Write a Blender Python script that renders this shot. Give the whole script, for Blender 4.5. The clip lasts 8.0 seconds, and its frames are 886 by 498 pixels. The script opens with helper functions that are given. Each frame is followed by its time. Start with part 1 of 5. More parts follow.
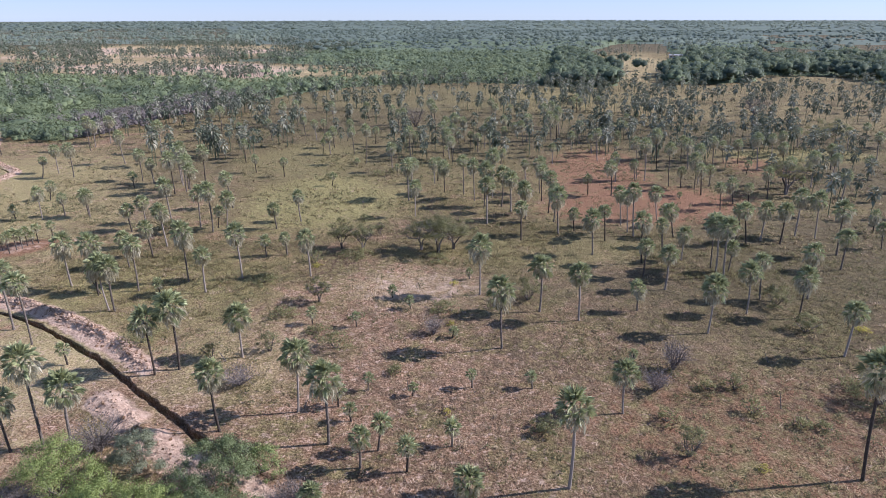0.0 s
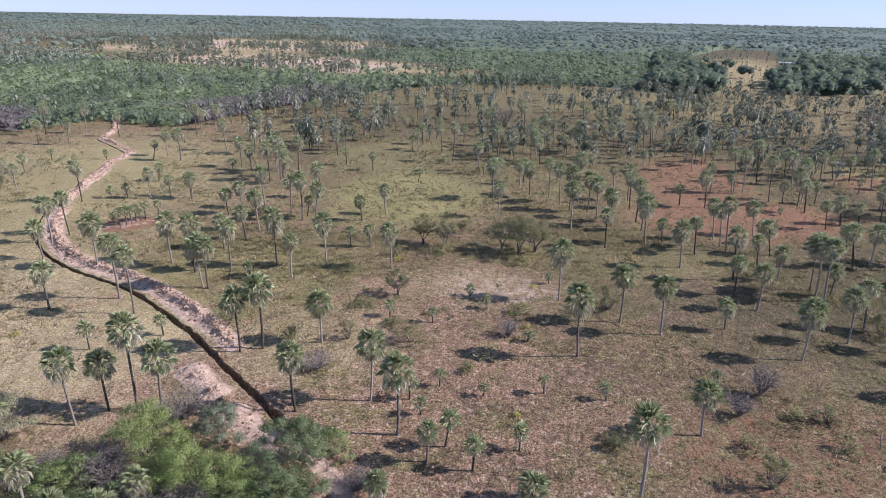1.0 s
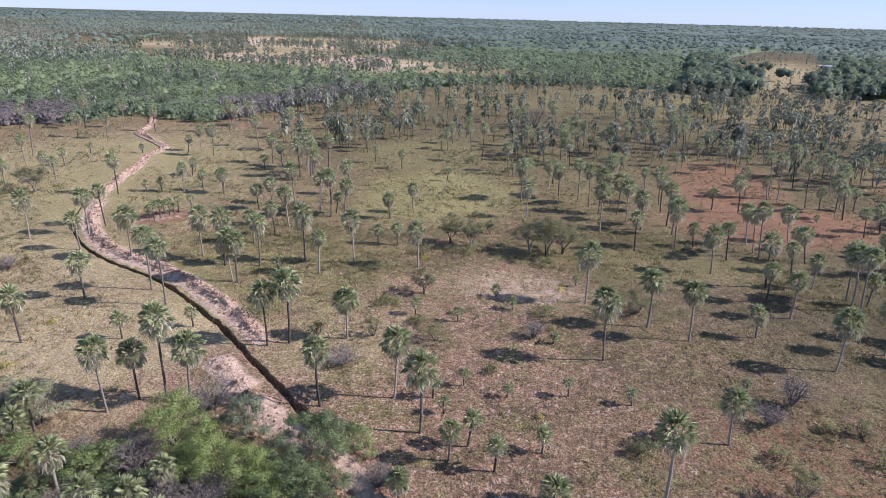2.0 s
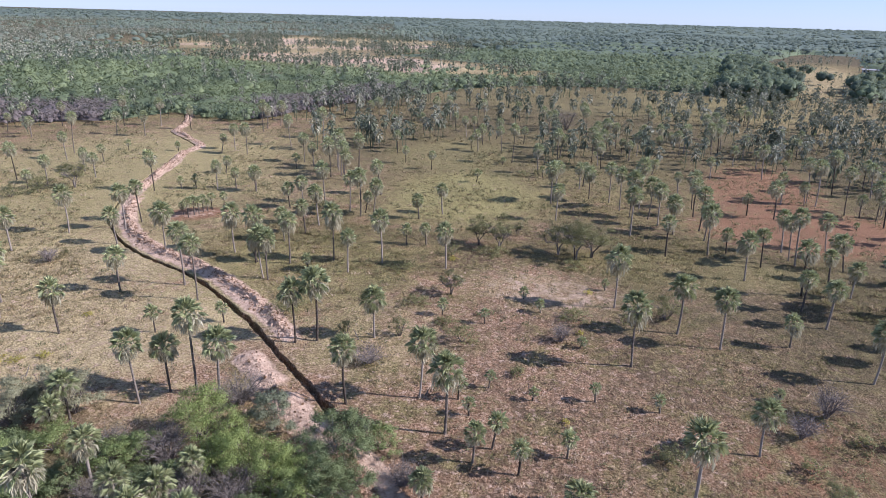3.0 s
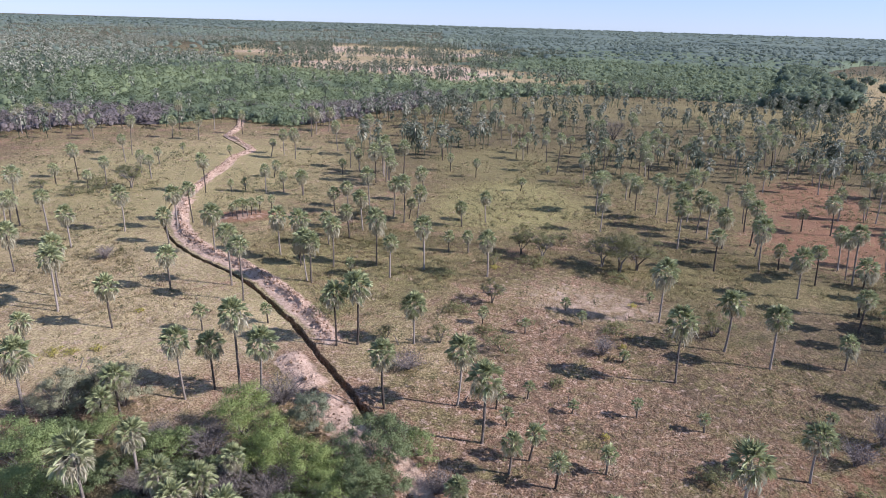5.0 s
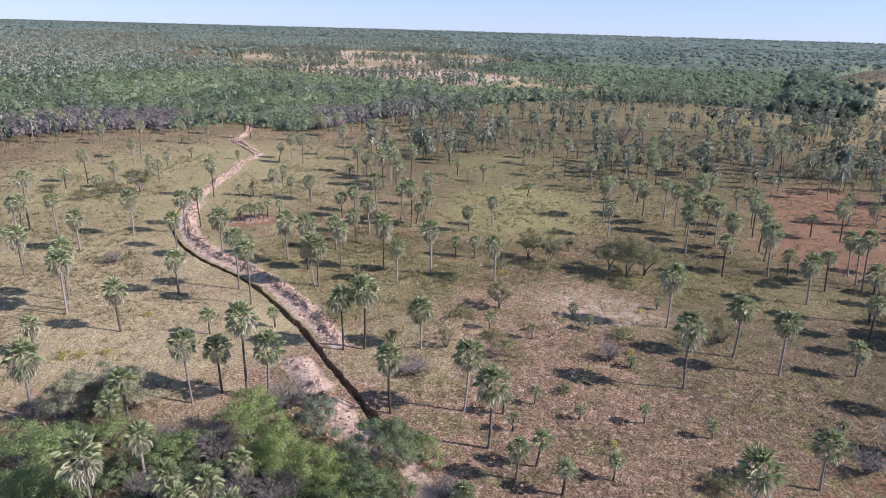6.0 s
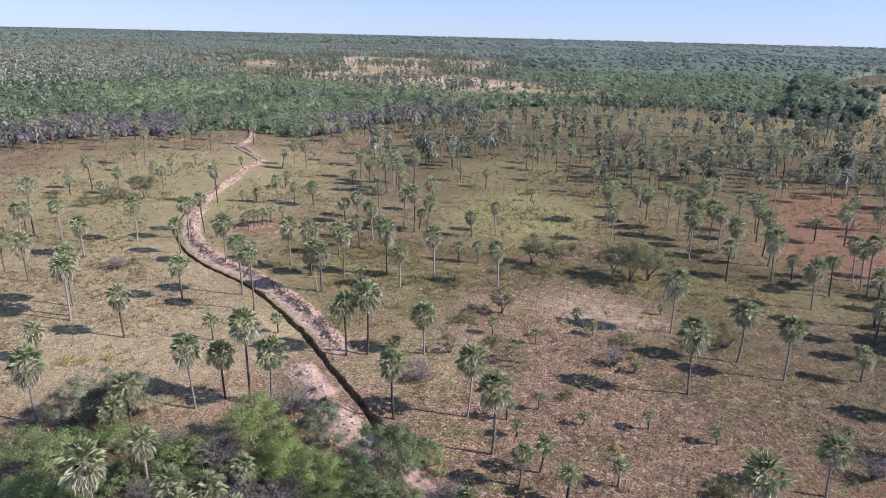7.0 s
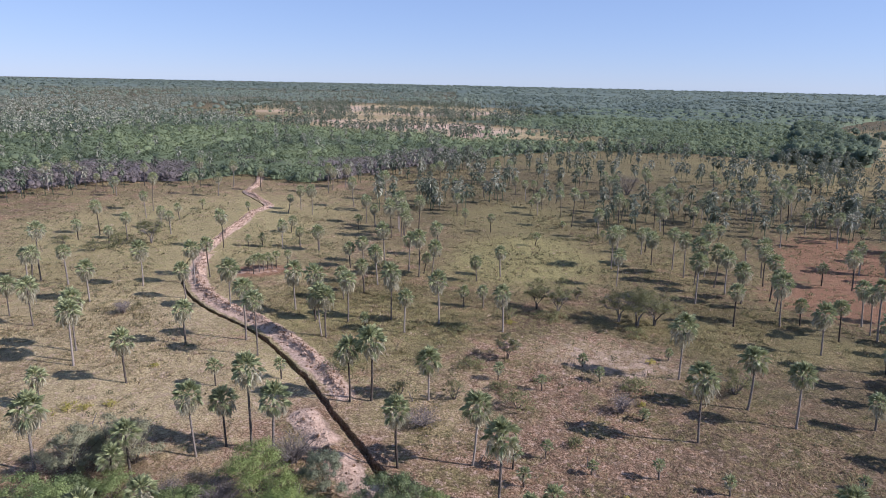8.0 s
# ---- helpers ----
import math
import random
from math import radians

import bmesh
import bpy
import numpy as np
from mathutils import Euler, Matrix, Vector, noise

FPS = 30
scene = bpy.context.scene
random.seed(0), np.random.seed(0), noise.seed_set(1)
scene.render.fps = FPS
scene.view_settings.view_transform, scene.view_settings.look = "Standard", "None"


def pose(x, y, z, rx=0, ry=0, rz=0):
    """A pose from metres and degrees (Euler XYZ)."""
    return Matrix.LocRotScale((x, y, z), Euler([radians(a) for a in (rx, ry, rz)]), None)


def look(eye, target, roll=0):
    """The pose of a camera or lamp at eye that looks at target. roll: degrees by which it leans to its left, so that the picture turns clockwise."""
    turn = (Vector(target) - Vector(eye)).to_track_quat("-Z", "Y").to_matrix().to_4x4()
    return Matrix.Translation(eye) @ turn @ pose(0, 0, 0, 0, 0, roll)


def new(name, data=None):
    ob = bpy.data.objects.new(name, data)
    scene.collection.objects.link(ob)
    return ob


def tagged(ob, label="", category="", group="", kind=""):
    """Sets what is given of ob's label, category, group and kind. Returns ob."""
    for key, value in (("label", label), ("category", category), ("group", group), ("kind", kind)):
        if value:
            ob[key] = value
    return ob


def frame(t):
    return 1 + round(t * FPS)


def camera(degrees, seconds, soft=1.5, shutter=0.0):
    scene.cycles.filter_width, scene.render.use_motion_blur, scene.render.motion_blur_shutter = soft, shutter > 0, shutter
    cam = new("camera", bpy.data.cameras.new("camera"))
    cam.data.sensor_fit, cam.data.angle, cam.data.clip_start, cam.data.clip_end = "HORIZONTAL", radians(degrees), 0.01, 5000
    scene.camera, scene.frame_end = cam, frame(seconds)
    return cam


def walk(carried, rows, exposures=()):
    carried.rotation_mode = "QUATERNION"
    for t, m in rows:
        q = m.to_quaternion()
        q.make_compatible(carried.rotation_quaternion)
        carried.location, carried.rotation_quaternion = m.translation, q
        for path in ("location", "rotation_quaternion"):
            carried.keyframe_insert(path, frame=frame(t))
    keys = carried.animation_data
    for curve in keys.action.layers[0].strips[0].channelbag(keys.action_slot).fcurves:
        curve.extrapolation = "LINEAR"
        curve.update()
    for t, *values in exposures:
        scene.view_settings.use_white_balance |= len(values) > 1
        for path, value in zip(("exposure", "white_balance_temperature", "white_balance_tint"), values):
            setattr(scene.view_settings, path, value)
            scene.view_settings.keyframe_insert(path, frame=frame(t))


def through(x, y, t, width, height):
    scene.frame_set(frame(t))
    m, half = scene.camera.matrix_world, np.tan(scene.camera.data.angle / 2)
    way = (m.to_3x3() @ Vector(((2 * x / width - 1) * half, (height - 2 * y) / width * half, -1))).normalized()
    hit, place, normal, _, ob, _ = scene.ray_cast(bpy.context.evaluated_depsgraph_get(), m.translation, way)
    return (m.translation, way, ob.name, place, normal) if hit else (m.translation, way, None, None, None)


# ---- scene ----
# A savanna of fan palms with a freshly dug ditch, seen from a hovering drone.
# x to the east, y to the north, the eye 36 m over the ground.
cam = camera(70.96, 8.0, soft=0.6)
EYE = 36.0
# seconds, turn to the left, tilt, lean (degrees)
PATH = [
    (0.0, 0.0, -20.56, -0.10), (0.2, 0.47, -20.57, 0.06), (0.5, 2.51, -20.58, 0.29), (0.7, 4.29, -20.64, 0.58),
    (1.0, 7.92, -20.66, 1.03), (1.2, 9.14, -20.68, 1.18), (1.5, 10.28, -20.69, 1.42), (1.7, 10.48, -20.73, 1.44),
    (2.8, 11.94, -20.78, 1.54), (3.0, 13.34, -20.73, 1.56), (3.5, 16.03, -20.82, 1.87), (4.0, 16.78, -20.83, 1.88),
    (4.5, 17.23, -20.62, 1.77), (4.7, 17.35, -20.40, 1.74), (5.8, 18.02, -19.80, 1.59), (6.0, 18.19, -19.73, 1.57),
    (6.5, 18.34, -19.55, 1.47), (7.0, 18.50, -19.24, 1.36), (7.2, 18.58, -17.68, 1.32), (7.5, 18.80, -16.02, 1.27),
    (8.0, 19.06, -15.14, 1.21)]


def hover(turn, tilt, lean):
    a, b = radians(turn), radians(tilt)
    ahead = Vector((-math.sin(a) * math.cos(b), math.cos(a) * math.cos(b), math.sin(b)))
    return look((0, 0, EYE), Vector((0, 0, EYE)) + ahead, lean)


walk(cam, [(t, hover(w, p, r)) for t, w, p, r in PATH], exposures=[(0.0, 0.82, 5740, 21), (4.5, 0.85, 5740, 21), (7.0, 0.78, 5740, 21), (7.5, 0.71, 5740, 21), (8.0, 0.6, 5740, 21)])

# ---- light: a clear sky, the sun low in the east ----
SUN_AZ, SUN_EL = 83.0, 35.0
world = bpy.data.worlds.new("sky")
scene.world = world
world.use_nodes = True
sky = world.node_tree.nodes.new("ShaderNodeTexSky")
sky.sky_type, sky.sun_disc = "NISHITA", False
sky.sun_elevation, sky.sun_rotation = radians(SUN_EL), radians(SUN_AZ)
sky.air_density, sky.dust_density, sky.ozone_density = 0.8, 0.0, 4.0
soft_sky = world.node_tree.nodes.new("ShaderNodeGamma")
soft_sky.inputs["Gamma"].default_value = 0.45
world.node_tree.links.new(sky.outputs[0], soft_sky.inputs[0])
clear_sky = world.node_tree.nodes.new("ShaderNodeMix")
clear_sky.data_type, clear_sky.blend_type = "RGBA", "MULTIPLY"
clear_sky.inputs[0].default_value, clear_sky.inputs[7].default_value = 1.0, (0.76, 0.87, 1.05, 1)
world.node_tree.links.new(soft_sky.outputs[0], clear_sky.inputs[6])
world.node_tree.links.new(clear_sky.outputs[2], world.node_tree.nodes["Background"].inputs[0])
world.node_tree.nodes["Background"].inputs[1].default_value = 0.205
sun = new("sun", bpy.data.lights.new("sun", "SUN"))
sun.data.energy, sun.data.angle, sun.data.color = 4.15, radians(0.53), (1.0, 0.93, 0.84)
a, b = radians(SUN_AZ), radians(SUN_EL)
sun.matrix_world = look((200 * math.sin(a) * math.cos(b), 200 * math.cos(a) * math.cos(b), 200 * math.sin(b)), (0, 0, 0))

rng = np.random.default_rng(7)


# ---- materials ----
class Nodes:
    """A short way to write node trees."""

    def __init__(self, name, rough=0.9, spec=0.2):
        self.m = bpy.data.materials.new(name)
        self.m.use_nodes = True
        self.t = self.m.node_tree
        self.p = self.t.nodes["Principled BSDF"]
        self.p.inputs["Roughness"].default_value = rough
        self.p.inputs["Specular IOR Level"].default_value = spec

    def n(self, kind, **values):
        node = self.t.nodes.new("ShaderNode" + kind)
        for key, value in values.items():
            node.inputs[key].default_value = value
        return node

    def link(self, a, b):
        self.t.links.new(a, b)

    def place(self):
        return self.n("NewGeometry").outputs["Position"]

    def noise(self, scale, detail=3.0, rough=0.6, at=None):
        node = self.n("TexNoise", Scale=scale, Detail=detail, Roughness=rough)
        self.link(at or self.place(), node.inputs["Vector"])
        return node.outputs["Fac"]

    def ramp(self, fac, *stops):
        node = self.t.nodes.new("ShaderNodeValToRGB")
        el = node.color_ramp.elements
        while len(el) < len(stops):
            el.new(0.5)
        for e, (pos, col) in zip(el, stops):
            e.position = pos
            e.color = (*col, 1) if isinstance(col, tuple) else (col, col, col, 1)
        self.link(fac, node.inputs[0])
        return node.outputs[0]

    def mix(self, fac, a, b):
        node = self.t.nodes.new("ShaderNodeMix")
        node.data_type = "RGBA"
        for i, v in ((0, fac), (6, a), (7, b)):
            if isinstance(v, (int, float)):
                node.inputs[i].default_value = v
            elif isinstance(v, tuple):
                node.inputs[i].default_value = (*v, 1)
            else:
                self.link(v, node.inputs[i])
        return node.outputs[2]

    def math(self, op, a, b=0.0):
        node = self.t.nodes.new("ShaderNodeMath")
        node.operation = op
        for i, v in enumerate((a, b)):
            if isinstance(v, (int, float)):
                node.inputs[i].default_value = v
            else:
                self.link(v, node.inputs[i])
        return node.outputs[0]

    def attr(self, name):
        node = self.t.nodes.new("ShaderNodeAttribute")
        node.attribute_name = name
        return node.outputs["Fac"]

    def colour(self, c):
        if isinstance(c, tuple):
            self.p.inputs["Base Color"].default_value = (*c, 1)
        else:
            self.link(c, self.p.inputs["Base Color"])
        return self

    def bump(self, height, strength=0.5, distance=0.1):
        node = self.n("Bump", Strength=strength, Distance=distance)
        self.link(height, node.inputs["Height"])
        self.link(node.outputs[0], self.p.inputs["Normal"])
        return self

    def thin(self, amount, tint):
        """Leaves let some light through."""
        node = self.n("BsdfTranslucent", Color=(*tint, 1))
        both = self.n("MixShader", Fac=amount)
        self.link(self.p.outputs[0], both.inputs[1])
        self.link(node.outputs[0], both.inputs[2])
        self.link(both.outputs[0], self.t.nodes["Material Output"].inputs[0])
        return self


def ground_material():
    k = Nodes("savanna_ground", 0.95, 0.1)
    fine, mid, big = k.noise(4.0, 5, 0.7), k.noise(0.55, 5, 0.65), k.noise(0.09, 4, 0.6)
    drift = k.noise(0.17, 4, 0.62)
    straw = k.ramp(fine, (0.36, (0.115, 0.066, 0.038)), (0.5, (0.295, 0.178, 0.108)), (0.64, (0.57, 0.39, 0.265)))
    olive = k.ramp(fine, (0.36, (0.095, 0.077, 0.033)), (0.5, (0.235, 0.19, 0.086)), (0.66, (0.44, 0.36, 0.185)))
    gold = k.ramp(fine, (0.36, (0.25, 0.19, 0.10)), (0.5, (0.48, 0.38, 0.20)), (0.66, (0.68, 0.55, 0.32)))
    lush = k.ramp(fine, (0.36, (0.122, 0.11, 0.038)), (0.5, (0.305, 0.264, 0.112)), (0.68, (0.49, 0.425, 0.2)))
    red = k.ramp(fine, (0.36, (0.15, 0.082, 0.05)), (0.5, (0.28, 0.15, 0.086)), (0.68, (0.43, 0.265, 0.165)))
    sand = k.ramp(k.noise(1.6, 6, 0.7), (0.25, (0.27, 0.17, 0.125)), (0.5, (0.58, 0.412, 0.305)), (0.75, (0.76, 0.59, 0.46)))

    def edge(name, sharp=4.0, spread=1.2):
        v = k.math("ADD", k.attr(name), k.math("MULTIPLY", k.math("SUBTRACT", mid, 0.5), spread))
        v = k.math("ADD", k.math("MULTIPLY", k.math("SUBTRACT", v, 0.5), sharp), 0.5)
        node = k.t.nodes.new("ShaderNodeClamp")
        k.link(v, node.inputs[0])
        return node.outputs[0]

    # straw and olive grass lie in drifts of a few metres
    patchy = k.math("ADD", k.math("ADD", k.attr("dry"), k.math("MULTIPLY", k.math("SUBTRACT", drift, 0.5), 2.6)), k.math("MULTIPLY", k.math("SUBTRACT", mid, 0.5), 1.3))
    c = k.mix(k.ramp(patchy, (0.3, 0.0), (0.7, 1.0)), olive, straw)
    tussock = k.n("TexVoronoi", Scale=1.2, Randomness=1.0)
    wobble = k.n("TexNoise", Scale=1.1, Detail=3.0)
    k.link(k.place(), wobble.inputs["Vector"])
    at = k.n("VectorMath")
    k.link(k.place(), at.inputs[0])
    k.link(wobble.outputs["Color"], at.inputs[1])
    k.link(at.outputs[0], tussock.inputs["Vector"])
    gap = k.ramp(k.math("ADD", tussock.outputs["Distance"], k.math("MULTIPLY", k.math("SUBTRACT", mid, 0.5), 0.8)), (0.39, 0.0), (0.56, 0.9))
    c = k.mix(edge("gold", 2.5, 1.4), c, gold)
    # dark rank grass; the same tone also paints shade on the ground
    rank_shade = k.ramp(fine, (0.3, (0.062, 0.05, 0.029)), (0.5, (0.12, 0.098, 0.056)), (0.72, (0.22, 0.176, 0.106)))
    # soil between the tussocks, with the shade of the gaps darkening its colour
    soil = k.ramp(fine, (0.3, (0.065, 0.044, 0.028)), (0.7, (0.23, 0.15, 0.1)))
    c = k.mix(k.math("MULTIPLY", k.math("MULTIPLY", gap, k.ramp(k.attr("gold"), (0.1, 1.0), (0.6, 0.35))), k.ramp(big, (0.4, 0.25), (0.6, 1.0))), c, soil)
    speck = k.ramp(k.noise(1.3, 6, 0.72), (0.555, 0.0), (0.62, 0.85))
    c = k.mix(k.math("MULTIPLY", speck, k.ramp(k.attr("dry"), (0.2, 0.0), (0.55, 1.0))), c, sand)
    c = k.mix(edge("lush", 2.5), c, lush)
    c = k.mix(edge("rank_shade", 1.6), c, rank_shade)
    c = k.mix(edge("red", 3.0), c, red)
    c = k.mix(edge("bare", 5.0, 0.9), c, sand)
    c = k.mix(k.ramp(big, (0.35, 0.0), (0.7, 0.35)), c, k.mix(0.5, c, (0.10, 0.075, 0.05)))
    k.colour(c).bump(k.math("ADD", fine, k.math("MULTIPLY", mid, 2.0)), 1.0, 0.36)
    return k.m


def leaf_material(name, dark, light, rough=0.55, through=0.25, spec=0.3):
    """Foliage: each leaf its own tone, each plant its own shift."""
    k = Nodes(name, rough, spec)
    isl = k.n("NewGeometry").outputs["Random Per Island"]
    ob = k.n("ObjectInfo").outputs["Random"]
    c = k.mix(isl, dark, light)
    c = k.mix(k.math("MULTIPLY", ob, 0.28), c, tuple(0.55 * x + 0.45 * y for x, y in zip(dark, (0.10, 0.10, 0.05))))
    k.colour(c).thin(through, tuple(min(1, 1.3 * x) for x in light))
    return k.m


def tone_material(name, *stops, through=0.15, rough=0.7, vary=0.35):
    """Far plants of one sheet: a tone for each plant, a little of its own for each leaf."""
    k = Nodes(name, rough, 0.15)
    isl = k.n("NewGeometry").outputs["Random Per Island"]
    v = k.math("ADD", k.attr("tone"), k.math("MULTIPLY", k.math("SUBTRACT", isl, 0.5), vary))
    k.colour(k.ramp(v, *stops)).thin(through, stops[-1][1])
    return k.m


def grass_material(*stops, through=0.25):
    """Blades that are straw or olive in the same drifts as the ground."""
    k = Nodes("grass_blades", 0.7, 0.15)
    isl = k.n("NewGeometry").outputs["Random Per Island"]
    drift = k.math("MULTIPLY", k.math("SUBTRACT", k.noise(0.17, 4, 0.62), 0.5), 1.5)
    v = k.math("ADD", k.math("ADD", k.attr("tone"), drift), k.math("MULTIPLY", k.math("SUBTRACT", isl, 0.5), 0.35))
    k.colour(k.ramp(v, *stops)).thin(through, stops[-1][1])
    return k.m


def bark_material(name, dark, light):
    k = Nodes(name, 0.9, 0.15)
    at = k.n("TexCoord").outputs["Object"]
    stretch = k.n("Mapping")
    stretch.inputs["Scale"].default_value = (6, 6, 3.5)
    k.link(at, stretch.inputs[0])
    v = k.noise(1.5, 4, 0.7, stretch.outputs[0])
    w = k.n("ObjectInfo").outputs["Random"]
    c = k.ramp(k.math("ADD", v, k.math("MULTIPLY", k.math("SUBTRACT", w, 0.5), 0.55)), (0.3, dark), (0.7, light))
    k.colour(c).bump(v, 0.6, 0.04)
    return k.m


GROUND = ground_material()
PALM_LEAF = leaf_material("palm_leaf", (0.09, 0.113, 0.05), (0.50, 0.525, 0.275), 0.45, 0.14, 0.4)
PALM_DEAD = leaf_material("dead_palm_leaf", (0.24, 0.22, 0.14), (0.57, 0.525, 0.385), 0.6, 0.2, 0.25)
PALM_BARK = bark_material("palm_bark", (0.065, 0.052, 0.042), (0.31, 0.265, 0.225))
YOUNG_BARK = bark_material("young_palm_bark", (0.05, 0.04, 0.033), (0.16, 0.132, 0.108))
WOOD = bark_material("grey_bark", (0.09, 0.075, 0.065), (0.24, 0.21, 0.19))
LEAVES = {
    "bright": leaf_material("bright_leaf", (0.15, 0.195, 0.06), (0.37, 0.435, 0.145), 0.5, 0.28),
    "dark": leaf_material("dark_leaf", (0.09, 0.12, 0.05), (0.235, 0.28, 0.13), 0.5, 0.25),
    "grey": leaf_material("grey_leaf", (0.22, 0.22, 0.13), (0.42, 0.41, 0.265), 0.65, 0.3),
    "feather": leaf_material("feathery_leaf", (0.105, 0.11, 0.05), (0.27, 0.265, 0.125), 0.6, 0.35),
    "yellow": leaf_material("yellow_herb", (0.30, 0.27, 0.06), (0.52, 0.46, 0.12), 0.6, 0.4),
    "blue": leaf_material("bluish_leaf", (0.13, 0.15, 0.095), (0.30, 0.32, 0.21), 0.65, 0.35),
    "mid": leaf_material("green_leaf", (0.13, 0.17, 0.06), (0.35, 0.415, 0.165), 0.5, 0.3),
    "twig": leaf_material("dry_twig", (0.09, 0.075, 0.065), (0.24, 0.205, 0.185), 0.85, 0.0),
    "mauve": leaf_material("mauve_twig", (0.15, 0.122, 0.11), (0.29, 0.25, 0.23), 0.85, 0.0),
    "olive": leaf_material("olive_leaf", (0.125, 0.13, 0.055), (0.29, 0.28, 0.135), 0.65, 0.4),
}
GRASS = grass_material((0.0, (0.10, 0.10, 0.036)), (0.4, (0.217, 0.178, 0.083)), (0.7, (0.36, 0.265, 0.162)), (1.0, (0.57, 0.435, 0.325)), through=0.12)
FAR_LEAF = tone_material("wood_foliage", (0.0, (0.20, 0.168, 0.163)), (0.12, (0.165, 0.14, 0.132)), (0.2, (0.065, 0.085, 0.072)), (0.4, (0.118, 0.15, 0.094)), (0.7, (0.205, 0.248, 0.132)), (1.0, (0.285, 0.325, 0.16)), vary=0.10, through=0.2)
# foliage of the far woods, with the bluish haze of distance put into its colour
HAZED_LEAF = tone_material("hazed_wood_foliage", (0.0, (0.11, 0.142, 0.118)), (0.5, (0.16, 0.195, 0.15)), (1.0, (0.225, 0.26, 0.175)), vary=0.12, through=0.2)
HERB = tone_material("undershrub_leaf", (0.0, (0.075, 0.08, 0.04)), (0.6, (0.15, 0.155, 0.075)), (1.0, (0.27, 0.265, 0.14)), through=0.3)
FAR_PALM = tone_material("grove_palm_leaf", (0.0, (0.055, 0.075, 0.045)), (0.5, (0.13, 0.155, 0.10)), (1.0, (0.38, 0.37, 0.28)), rough=0.5, through=0.12, vary=0.6)


# ---- building ----
def facing(v, nrm):
    """Turn the corners of single leaves, (n, k, 3), so that their faces look the way of nrm, (n, 3)."""
    g = np.cross(v[:, 1] - v[:, 0], v[:, 2] - v[:, 0])
    back = (g * nrm).sum(-1) < 0
    v[back] = v[back][:, ::-1]
    return v


def sheet(name, verts, faces, material, smooth=False, normals=None, **attrs):
    """One mesh from arrays: verts (n, 3), faces (m, k) with k corners each."""
    verts, faces = np.asarray(verts, np.float32), np.asarray(faces, np.int32)
    me = bpy.data.meshes.new(name)
    me.vertices.add(len(verts))
    me.vertices.foreach_set("co", verts.ravel())
    m, k = faces.shape
    me.loops.add(m * k)
    me.loops.foreach_set("vertex_index", faces.ravel())
    me.polygons.add(m)
    me.polygons.foreach_set("loop_start", np.arange(0, m * k, k, dtype=np.int32))
    me.polygons.foreach_set("loop_total", np.full(m, k, np.int32))
    me.update(calc_edges=True)
    me.polygons.foreach_set("use_smooth", np.full(m, smooth or normals is not None))
    for key, values in attrs.items():
        me.attributes.new(key, "FLOAT", "POINT").data.foreach_set("value", np.asarray(values, np.float32))
    if normals is not None:
        # leaves of a crown take the light of its rounded mass
        me.attributes.new("custom_normal", "FLOAT_VECTOR", "POINT").data.foreach_set("vector", np.asarray(normals, np.float32).ravel())
    me.materials.append(material)
    return me


def tube(points, radii, sides=7):
    """A tapered round stick along points, as verts and quads, closed by its last ring."""
    pts = [Vector(p) for p in points]
    verts, faces = [], []
    for i, (p, r) in enumerate(zip(pts, radii)):
        way = (pts[min(i + 1, len(pts) - 1)] - pts[max(i - 1, 0)]).normalized()
        side = way.cross(Vector((0.3, 1, 0.1))).normalized()
        other = way.cross(side)
        for j in range(sides):
            t = 2 * math.pi * j / sides
            verts.append(p + (side * math.cos(t) + other * math.sin(t)) * r)
        if i:
            a = (i - 1) * sides
            faces += [(a + j, a + (j + 1) % sides, a + sides + (j + 1) % sides, a + sides + j) for j in range(sides)]
    return np.array([tuple(v) for v in verts]), np.array(faces)


def part(name, me, parent, label="", at=None):
    ob = new(name, me)
    ob.parent = parent
    if at is not None:
        ob.matrix_basis = at
    return tagged(ob, label)


def base(name, x, y, z, label, category, group="", turn=0.0):
    ob = new(name)
    ob.empty_display_size = 0.3
    ob.matrix_basis = pose(x, y, z, 0, 0, turn)
    return tagged(ob, label, category, group)


# ---- the lie of the land ----
DITCH = np.array([
    (-156, 211), (-141, 193), (-131, 176), (-127, 166), (-117, 158), (-107, 149), (-106, 140), (-101, 129), (-97, 117),
    (-93, 107), (-89, 98), (-82, 88), (-75, 81), (-69, 77), (-63, 74.2), (-56, 71.6), (-51, 69), (-45, 65), (-39, 60.6),
    (-34, 56.4), (-30, 53), (-26, 49.8), (-23, 47), (-17, 43), (-14, 40), (-10, 36), (-2, 28), (8, 18), (20, 8)], float)


def smooth_line(pts, step):
    out = []
    p = np.vstack([2 * pts[0] - pts[1], pts, 2 * pts[-1] - pts[-2]])
    for i in range(1, len(p) - 2):
        n = max(2, int(np.hypot(*(p[i + 1] - p[i])) / step))
        t = np.linspace(0, 1, n, endpoint=False)[:, None]
        out.append(0.5 * (2 * p[i] + (p[i + 1] - p[i - 1]) * t + (2 * p[i - 1] - 5 * p[i] + 4 * p[i + 1] - p[i + 2]) * t**2
                          + (3 * p[i] - p[i - 1] - 3 * p[i + 1] + p[i + 2]) * t**3))
    return np.vstack(out + [pts[-1:]])


LINE = smooth_line(DITCH, 0.45)
COARSE = LINE[::4]


